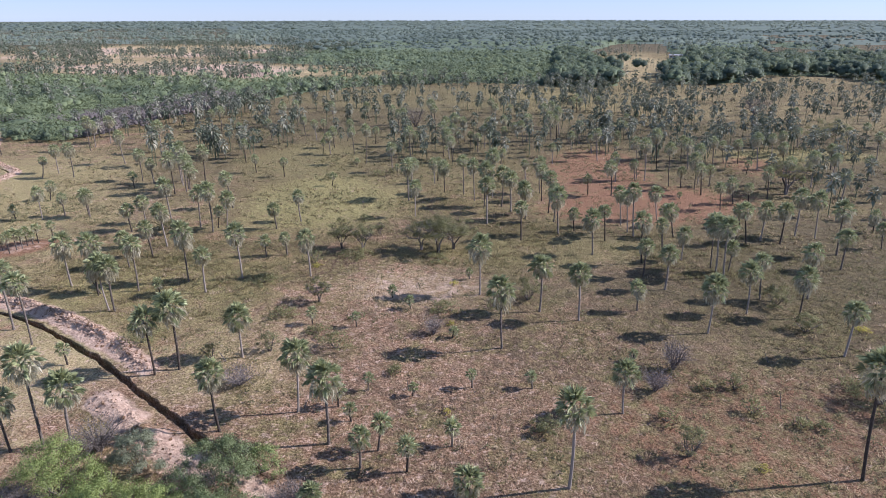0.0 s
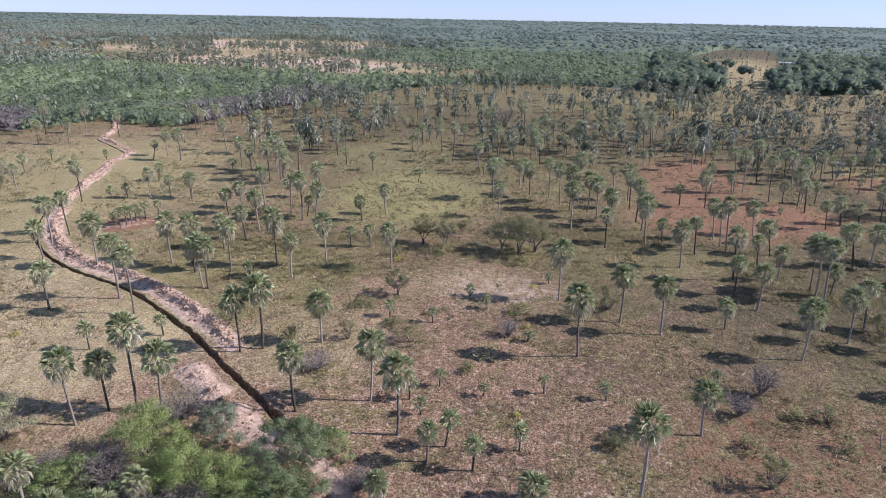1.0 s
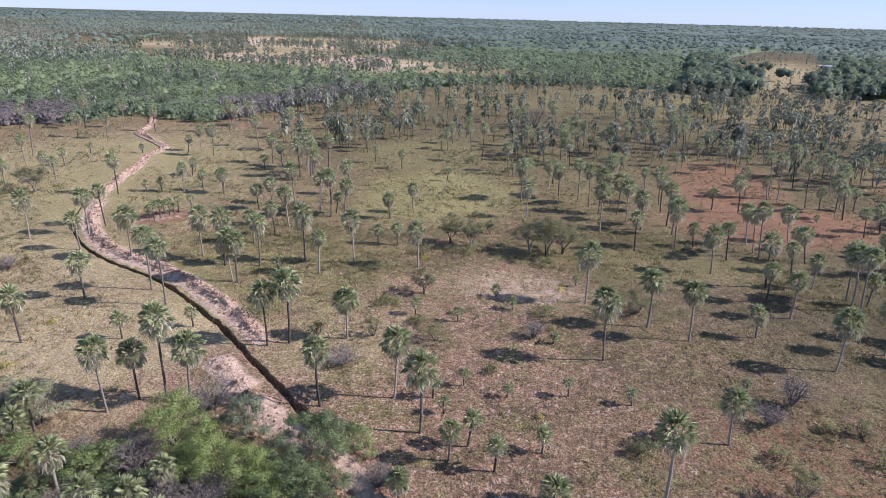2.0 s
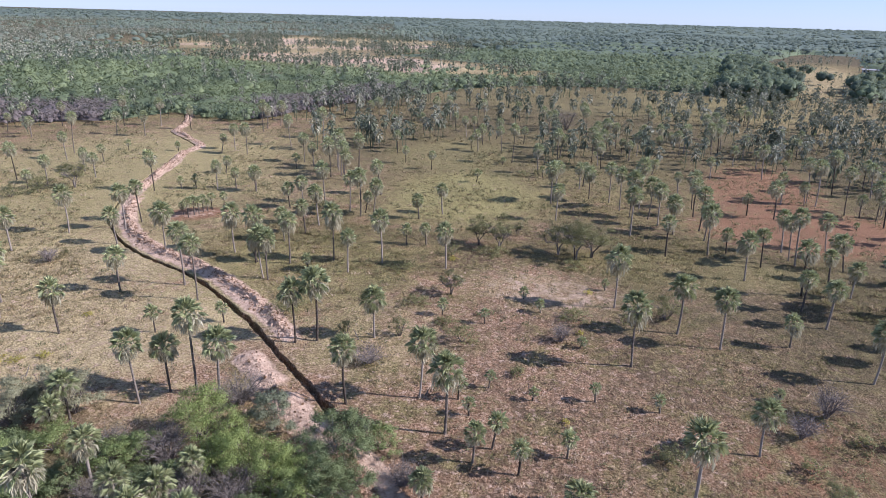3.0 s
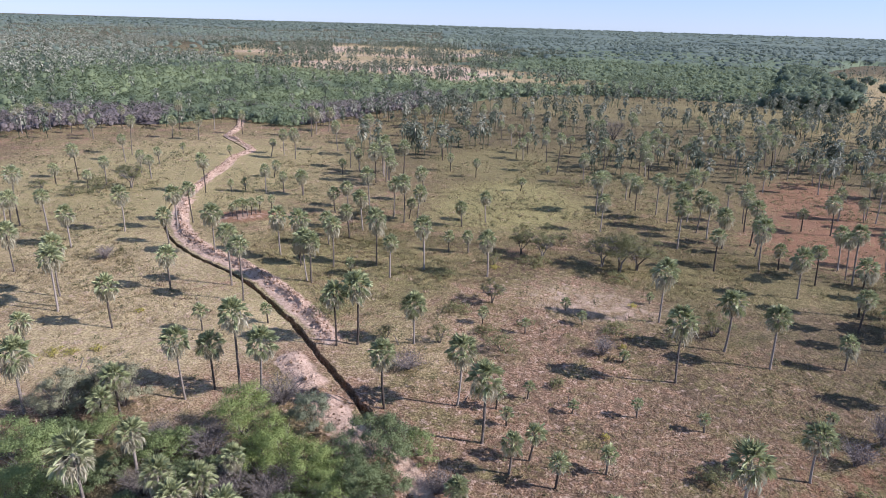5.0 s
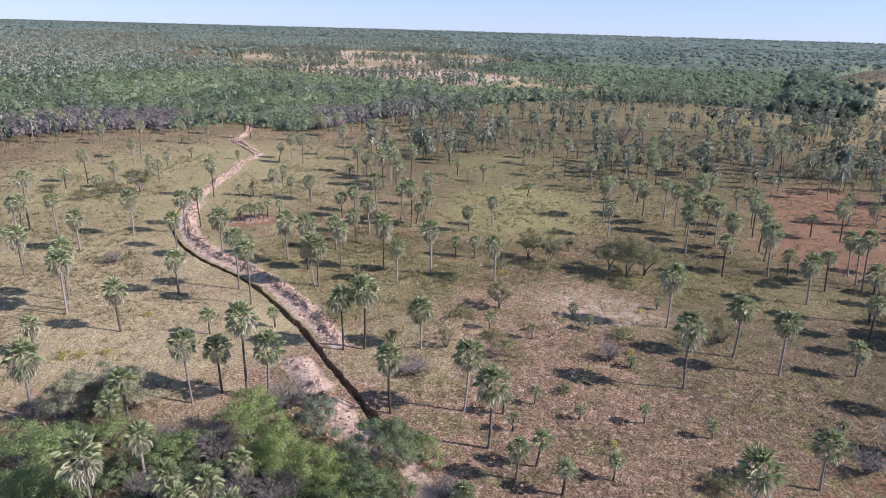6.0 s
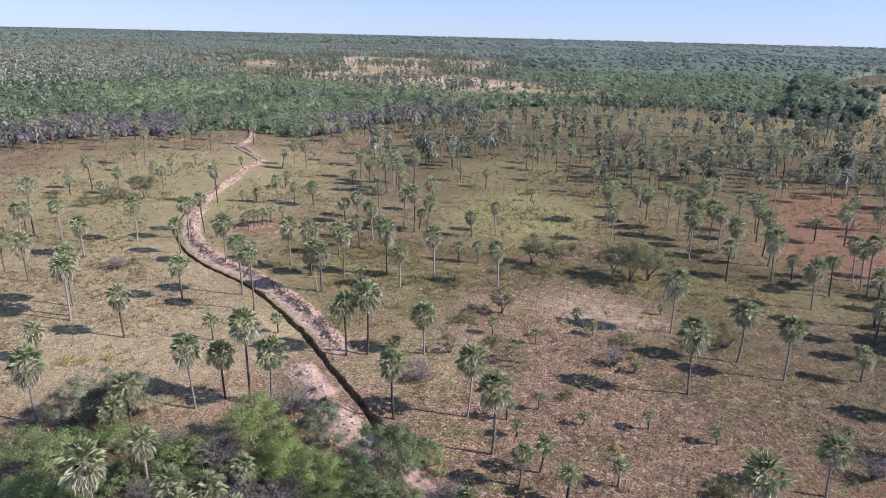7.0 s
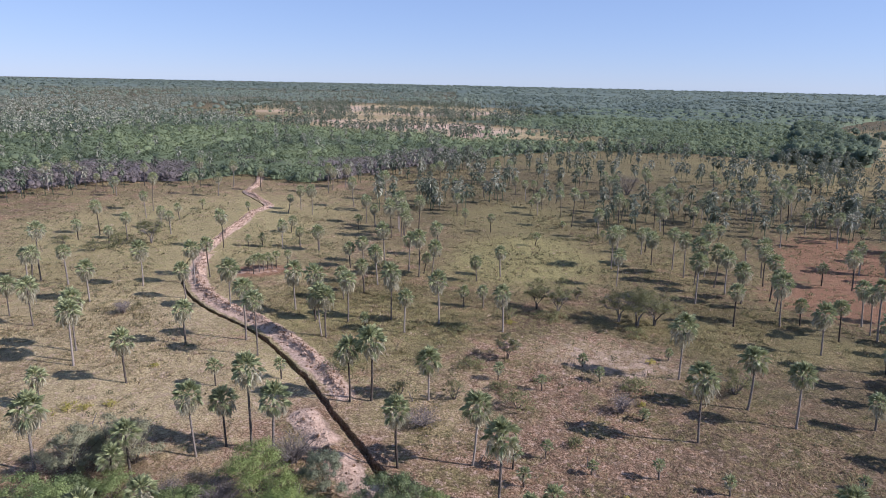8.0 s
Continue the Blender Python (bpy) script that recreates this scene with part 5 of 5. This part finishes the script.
def domes(x, y):
    """Height and tone of a closed canopy: one rounded head in each cell of a jittered grid."""
    r = np.random.default_rng(58)
    jx, jy, tall, wide, hue = (r.random((64, 64)) for _ in range(5))
    cell = 6.2
    i, j = np.floor(x / cell).astype(int), np.floor(y / cell).astype(int)
    top, tone = np.full(x.shape, 0.8), np.full(x.shape, 0.5)
    for di in (-1, 0, 1):
        for dj in (-1, 0, 1):
            a, b = (i + di) % 64, (j + dj) % 64
            q = np.hypot(x - (i + di + jx[a, b]) * cell, y - (j + dj + jy[a, b]) * cell) / (3.4 + 2.4 * wide[a, b])
            z = 2.6 + 2.6 * tall[a, b] ** 1.6 - 1.7 * q * q
            tone = np.where(z > top, hue[a, b], tone)
            top = np.maximum(top, z)
    return top, tone


def canopy(x, y, d, az):
    """The low canopy of the woods over a place: height, tone and how closed it is."""
    z, hue = domes(x, y)
    z = z * (0.75 + 0.5 * value_noise(x, y, 40, 59))
    w = wooded(x, y, d, az)
    edge = d - np.interp(az, EDGE_AZ, EDGE_D) - 12 * (value_noise(x, y, 14, 57) - 0.3)
    z = np.minimum(z, 0.1 + 0.55 * np.maximum(edge, 0)) * np.clip((w - 0.25) / 0.4, 0.05, 1)
    tone = np.clip(0.62 + 0.36 * (value_noise(x, y, 38, 63) - 0.5) + 0.16 * (hue - 0.5), 0.4, 1)
    palmy = (az < -12) & (d > np.interp(az, [-60, -34, -12], [400, 490, 560]) + 60 * (value_noise(x, y, 45, 56) - 0.5))
    z, tone = np.where(palmy, 0.6 * z, z), np.where(palmy, 0.34 + 0.1 * hue, tone)
    tone = np.where(az > -14, 0.38 + 0.6 * (tone - 0.42), tone)
    thorny = (edge < 34 + 26 * (value_noise(x, y, 22, 64) - 0.5)) & (az < -18) & (value_noise(x, y, 30, 62) > 0.22)
    tone = np.where(thorny, 0.07 * hue, tone)
    return z, tone, np.where(edge > 0.4, w, 0.0)


def understorey():
    """The closed lower canopy of the woods: a rolling sheet with leafy sprays all over it."""
    r = np.random.default_rng(60)
    az, d = np.arange(-66, 50.1, 0.36), np.r_[222 * 1.009 ** np.arange(120), 650 * 1.022 ** np.arange(92)]
    ga, gd = np.meshgrid(az, d, indexing="ij")
    ga, gd = (ga + r.uniform(-0.12, 0.12, ga.shape)).ravel(), (gd * r.uniform(0.997, 1.003, gd.shape)).ravel()
    x, y = gd * np.sin(np.radians(ga)), gd * np.cos(np.radians(ga))
    z, tone, w = canopy(x, y, gd, ga)
    n, m = len(az), len(d)
    soft = w.reshape(n, m)
    for way in (0, 1):      # the canopy sinks to the ground round clearings
        soft = sum(np.roll(soft, k, way) for k in (-1, 0, 1)) / 3
    soft = np.where(w > 0, soft.ravel(), 0)
    z = np.where(gd < 640, np.maximum(z - 1.1, 0.1 * z), z + 0.9) * np.clip((soft - 0.35) / 0.5, 0, 1) - 0.25
    i, j = np.meshgrid(np.arange(n - 1), np.arange(m - 1), indexing="ij")
    a = (i * m + j).ravel()
    f = np.stack([a, a + 1, a + m + 1, a + m], 1)
    f = f[(soft > 0.4)[f].any(1)]
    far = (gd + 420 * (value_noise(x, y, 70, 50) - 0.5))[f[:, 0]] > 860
    for which, leaf in ((~far, FAR_LEAF), (far, HAZED_LEAF)):
        if leaf is HAZED_LEAF:
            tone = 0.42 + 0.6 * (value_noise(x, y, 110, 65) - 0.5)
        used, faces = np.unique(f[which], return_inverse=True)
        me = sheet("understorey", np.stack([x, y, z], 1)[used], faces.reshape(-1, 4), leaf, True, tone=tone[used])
        tagged(new("understorey", me), "closed low canopy of the dry woods", "woods", kind="stuff")
    # leafy sprays: finer where the woods stand nearer
    for lo, hi, count, size in ((222, 330, 260000, 0.6), (330, 480, 170000, 0.85), (480, 900, 70000, 1.4)):
        x, y, d, az = wedge(r, count, lo, hi, -66, 50)
        z, tone, w = canopy(x, y, d, az)
        k = w > r.uniform(0.25, 0.7, count)
        x, y, z, tone, d, az = x[k], y[k], z[k], tone[k], d[k], az[k]
        n = len(x)
        slope = np.stack([z - canopy(x + 0.7, y, d, az)[0], z - canopy(x, y + 0.7, d, az)[0], np.full(n, 0.7)], -1)
        slope[:, :2] = np.clip(slope[:, :2], -0.7, 0.7)
        nrm = slope / np.linalg.norm(slope, axis=1)[:, None] + (0, 0, 0.35) + r.normal(0, 0.16, (n, 3))
        nrm /= np.linalg.norm(nrm, axis=1)[:, None]
        p = np.stack([x, y, np.maximum(z + r.normal(-0.25, 0.55, n) * size, 0.1)], -1)
        u, q = r.normal(size=(n, 3)) * (1, 1, 0.7), r.normal(size=(n, 3)) * (1, 1, 0.7)
        wide = size * r.uniform(0.5, 1.3, (n, 1)) * np.where(tone < 0.2, 0.7, 1.0)[:, None]
        u *= wide / np.linalg.norm(u, axis=1)[:, None]
        q *= wide / np.linalg.norm(q, axis=1)[:, None]
        v = np.stack([p - u * 0.6, p + u * 0.6, p + q], 1)
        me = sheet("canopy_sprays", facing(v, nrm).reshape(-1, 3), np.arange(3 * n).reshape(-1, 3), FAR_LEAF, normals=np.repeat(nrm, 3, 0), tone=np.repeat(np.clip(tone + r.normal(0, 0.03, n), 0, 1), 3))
        tagged(new("canopy_sprays", me), "soft green and mauve-grey tops of the dry woods", "woods", kind="stuff")


def plant_woods():
    r = np.random.default_rng(61)
    # the near woods: a closed low canopy to the west, single round trees to the east
    x, y, d, az = wedge(r, 16000, 215, 640, -66, 50)
    k = (r.random(len(x)) < np.where(az > -16, 0.3, 0.07) * wooded(x, y, d, az)) & (az < 10)
    x, y, d, az = x[k], y[k], d[k], az[k]
    h = r.uniform(2.6, 3.1, len(x)) + 4.2 * value_noise(x, y, 13, 60) ** 1.4 + 1.2 * value_noise(x, y, 40, 59)
    rad = r.uniform(1.7, 3.2, len(x))
    tx, ty, td, ta = wedge(r, 2600, 350, 640, 10, 50)
    k = r.random(len(tx)) < wooded(tx, ty, td, ta)
    tx, ty = tx[k], ty[k]
    big = r.uniform(3.0, 6.0, len(tx))
    q = r.normal(size=(len(tx), 7, 3))
    q /= np.linalg.norm(q, axis=-1)[..., None]
    ex, ey = (tx[:, None] + q[..., 0] * 0.65 * big[:, None]).ravel(), (ty[:, None] + q[..., 1] * 0.65 * big[:, None]).ravel()
    eh = (big[:, None] * (1.25 + 0.42 * q[..., 2])).ravel() + 0.8
    er = np.repeat(big * 0.54, 7) * r.uniform(0.8, 1.2, 7 * len(tx))
    et = np.repeat(np.clip(r.normal(0.37, 0.08, len(tx)), 0.32, 0.7), 7)
    edge = d - np.interp(az, EDGE_AZ, EDGE_D)
    tone = np.clip(0.64 + 0.36 * (value_noise(x, y, 38, 63) - 0.5) + r.normal(0, 0.05, len(x)), 0.42, 1)
    tone = np.where(az > -14, 0.38 + 0.6 * (tone - 0.42), tone)
    hem_x, hem_y, hem_d, hem_a = wedge(r, 9000, 222, 300, -66, -14)
    hem = hem_d - np.interp(hem_a, EDGE_AZ, EDGE_D)
    mauve = value_noise(hem_x, hem_y, 30, 62) > 0.22
    k = (hem > -2) & (hem < np.where(mauve, 34, 10)) & (r.random(len(hem)) < 0.5)
    fx, fy, fd, fa = wedge(r, 5000, 285, 400, -15, 13)
    fringe = fd - np.interp(fa, EDGE_AZ, EDGE_D) - 14 * (value_noise(fx, fy, 16, 54) - 0.6)
    g = (fringe > 0) & (fringe < 16) & (r.random(len(fx)) < 0.5)
    hem_x, hem_y, mauve = np.r_[hem_x[k], fx[g]], np.r_[hem_y[k], fy[g]], np.r_[mauve[k], np.zeros(g.sum(), bool)]
    hem_h, hem_r = r.uniform(1.6, 4.4, len(hem_x)), r.uniform(0.9, 2.1, len(hem_x))
    for q, t, name, text in ((mauve, 0.03, "bare_thicket", "leafless mauve-grey thorn thicket along the woods"), (~mauve, 0.46, "woods", "green bushes along the front of the woods")):
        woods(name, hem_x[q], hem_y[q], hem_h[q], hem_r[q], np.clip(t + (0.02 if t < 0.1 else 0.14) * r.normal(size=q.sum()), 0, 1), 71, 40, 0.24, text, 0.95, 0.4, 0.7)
    keep = (edge > 30) | (az > -18)
    x, y, d, az, h, rad, tone = (q[keep] for q in (x, y, d, az, h, rad, tone))
    label = "dense green dry woods behind the palm savanna"
    near = d < 340
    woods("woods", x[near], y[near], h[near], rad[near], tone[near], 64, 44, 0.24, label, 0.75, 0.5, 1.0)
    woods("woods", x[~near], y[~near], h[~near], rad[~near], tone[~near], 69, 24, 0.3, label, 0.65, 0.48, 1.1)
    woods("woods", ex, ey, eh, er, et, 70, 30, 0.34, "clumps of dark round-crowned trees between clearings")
    x, y, d, az = wedge(r, 8000, 640, 1600, -66, 50)
    k = r.random(len(x)) < wooded(x, y, d, az)
    x, y, d, az = x[k], y[k], d[k], az[k]
    tone = np.clip(0.6 + 0.4 * (value_noise(x, y, 110, 65) - 0.5) + r.normal(0, 0.06, len(x)), 0.3, 1) - 0.3 * (az > -14)
    woods("woods", x, y, r.uniform(3, 5, len(x)) + 4 * value_noise(x, y, 40, 66), r.uniform(2.8, 5.2, len(x)), tone, 66, 4, 0.55, "wide green woods reaching towards the horizon", 0.5, even=1.6, leaf=HAZED_LEAF)
    x, y, d, az = wedge(r, 5500, 1600, 4850, -66, 50)
    tone = np.clip(0.46 + 0.4 * (value_noise(x, y, 400, 67) - 0.5) + r.normal(0, 0.05, len(x)), 0.3, 1)
    woods("woods", x, y, r.uniform(4.6, 5.6, len(x)) + 2.5 * value_noise(x, y, 160, 68), r.uniform(8, 15, len(x)), tone, 68, 3, 0.5, "far dark woods along the level horizon", 0.25, even=2.0, leaf=HAZED_LEAF)


def plant_groves():
    r = np.random.default_rng(71)
    # from, to (degrees east of north), from, to (metres), number
    spots = [(-5, 6, 160, 225, 45), (6, 11.5, 200, 255, 14), (14, 28, 168, 250, 80), (24, 31, 150, 215, 34), (-6, 24, 225, 365, 215), (24, 36, 265, 372, 90), (29, 41, 135, 270, 60), (4, 16, 165, 235, 32), (-4, 14, 250, 362, 70),
             (-26, -17, 172, 285, 95), (-17, -5, 185, 330, 85), (-60, -26, 214, 236, 42)]
    xs, ys = [], []
    for a0, a1, lo, hi, n in spots:
        x, y, d, az = wedge(r, 3 * n, lo, hi, a0, a1)
        best = np.argsort(-(value_noise(x, y, 20, 76) + (0.9 if a1 != 14 else 3.0) * r.random(3 * n)))[:n]      # palms stand in clumps
        x, y = x[best], y[best]
        xs.append(x)
        ys.append(y)
    x, y = np.concatenate(xs), np.concatenate(ys)
    clear = np.sqrt(((x[:, None] - PALM_FEET[None, :, 0]) ** 2 + (y[:, None] - PALM_FEET[None, :, 1]) ** 2).min(1)) > 2.0
    x, y = x[clear & (ditch_distance(x, y) > 3)], y[clear & (ditch_distance(x, y) > 3)]
    grove("palm_grove", x, y, np.clip(r.normal(5.6, 1.4, len(x)), 2, 9), 72, 48, "grove of slim fan palms with grey-green heads", 1.08, 0.47)
    x, y, d, az = wedge(r, 150, 238, 430, -62, -18)
    grove("palm_grove", x, y, np.clip(r.normal(6.8, 0.8, len(x)), 5.4, 9), 79, 44, "single palms rising through the low woods", 1.08, 0.6)
    x, y, d, az = wedge(r, 9000, 390, 1000, -64, -12)
    k = (d > np.interp(az, [-60, -34, -12], [400, 490, 560]) + 60 * (value_noise(x, y, 45, 56) - 0.5)) & (cover(x, y)["field"] < 0.25)
    k &= r.random(len(x)) < 0.35 + 0.9 * value_noise(x, y, 60, 55)
    grove("palm_grove", x[k], y[k], np.clip(r.normal(5.2, 0.9, k.sum()), 3, 7.5), 78, 12, "grey-green palms packed behind the low woods", 1.35, 0.66)
    x, y, d, az = wedge(r, 7500, 385, 1000, -38, -6)
    k = (r.random(len(x)) < np.where(cover(x, y)["field"] > 0.25, 0.2 + 2.8 * (value_noise(x, y * 0.55, 26, 77) - 0.42), 0.0))
    grove("palm_grove", x[k], y[k], np.clip(r.normal(4.6, 0.9, k.sum()), 2, 7), 73, 14, "palms standing thick over a bare sandy field", 1.4, 0.3)
    x, y, d, az = wedge(r, 6500, 900, 1900, -64, -12)
    k = wooded(x, y, d, az) < 0.8
    grove("palm_grove", x[k], y[k], np.clip(r.normal(5.6, 1.2, k.sum()), 3, 9), 74, 10, "endless palms among the woods far away", 1.25, 0.55)
    x, y, d, az = wedge(r, 500, 380, 900, 12, 42)
    grove("palm_grove", x, y, np.clip(r.normal(5.5, 1.3, len(x)), 2, 8), 75, 14, "scattered palms in clearings between the woods", 1.1, 0.4)


def tussocks(seed, n, lo, hi):
    """Thick clumps of coarse grass, each with its own tone."""
    r = np.random.default_rng(seed)
    x, y, d, _ = wedge(r, n, lo, hi, -66, 48)
    c = cover(x, y)
    keep = (r.random(n) < 1.7 * (value_noise(x, y, 12, 43) - 0.2)) & (r.random(n) > c["bare"]) & (ditch_distance(x, y) > 5.5)
    x, y = x[keep], y[keep]
    n, blades = len(x), 16
    wide = r.uniform(0.18, 0.45, n) * np.where(d[keep] > 70, 1.25, 1.0)
    tone = np.clip(0.08 + 0.5 * c["dry"][keep] + r.normal(0, 0.28, n), 0, 1)
    a = r.uniform(0, 6.28, (n, blades))
    q = np.sqrt(r.random((n, blades))) * wide[:, None]
    fx, fy = x[:, None] + q * np.cos(a), y[:, None] + q * np.sin(a)
    up = wide[:, None] * r.uniform(0.35, 1.0, (n, blades))
    out = r.uniform(0.2, 0.9, (n, blades)) * wide[:, None]
    b = a + r.normal(0, 0.5, a.shape)
    w = 0.08 * wide[:, None] * r.uniform(0.7, 1.4, a.shape)
    z = relief(x, y)[:, None] - 0.03 + 0 * a
    v = np.stack([np.stack([fx - np.sin(b) * w, fy + np.cos(b) * w, z], -1), np.stack([fx + np.sin(b) * w, fy - np.cos(b) * w, z], -1),
                  np.stack([fx + np.cos(b) * out, fy + np.sin(b) * out, z + up], -1)], 2)
    up3 = r.normal(0, 0.35, (n * blades, 3)) + (0, 0, 1)
    up3 /= np.linalg.norm(up3, axis=1)[:, None]
    me = sheet("grass_tussocks", facing(v.reshape(-1, 3, 3), up3).reshape(-1, 3), np.arange(n * blades * 3).reshape(-1, 3), GRASS, normals=np.repeat(up3, 3, 0), tone=np.repeat(tone, blades * 3))
    tagged(new("grass_tussocks", me), "coarse tussocks of olive and straw grass", "grass", kind="stuff")


def undershrubs(seed, n, lo, hi, grown=1.0):
    """Knee-high leafy plants scattered in loose patches."""
    r = np.random.default_rng(seed)
    x, y, d, _ = wedge(r, n, lo, hi, -60, 46)
    c = cover(x, y)
    keep = (r.random(n) < 2.2 * (value_noise(x, y, 9, 44) - 0.35)) & (r.random(n) > c["bare"]) & (ditch_distance(x, y) > 4.5)
    x, y = x[keep], y[keep]
    n, leaves = len(x), 26
    wide = grown * r.uniform(0.16, 0.62, n)
    u = r.normal(size=(n, leaves, 3))
    u /= np.linalg.norm(u, axis=-1)[..., None]
    u[..., 2] = np.abs(u[..., 2])
    mid = np.stack([x, y, relief(x, y)], -1)[:, None] + u * (wide[:, None] * r.uniform(0.3, 1.1, (n, leaves)))[..., None] * (1, 1, 1.15)
    a, b = np.cross(u, r.normal(size=u.shape)), r.normal(size=u.shape)
    size = (0.32 * wide)[:, None, None] * r.uniform(0.6, 1.3, (n, leaves, 1))
    a *= size / np.linalg.norm(a, axis=-1)[..., None]
    b *= size / np.linalg.norm(b, axis=-1)[..., None]
    v = np.stack([mid - a * 0.5, mid + a * 0.5 + b * 0.2, mid + b], 2).reshape(-1, 3)
    v[:, 2] = np.maximum(v[:, 2], np.repeat(relief(x, y), leaves * 3) - 0.02)
    tone = np.clip(r.normal(0.5, 0.25, n), 0, 1)
    me = sheet("undershrubs", v, np.arange(len(v)).reshape(-1, 3), HERB, tone=np.repeat(tone, leaves * 3))
    tagged(new("undershrubs", me), "knee-high olive undershrubs scattered in the grass", "undershrubs", kind="stuff")


clods()
undershrubs(85, 6000, 36, 150)
undershrubs(86, 5500, 120, 235, 1.5)
tussocks(84, 16000, 34, 170)
grass("grass", 81, 70000, 33, 110, 0.40, 6, 0.07)
grass("grass", 82, 45000, 110, 260, 0.42, 4, 0.16, 0.06)
grass("grass", 83, 15000, 260, 420, 0.5, 3, 0.25, 0.02)
plant_groves()
understorey()
plant_woods()
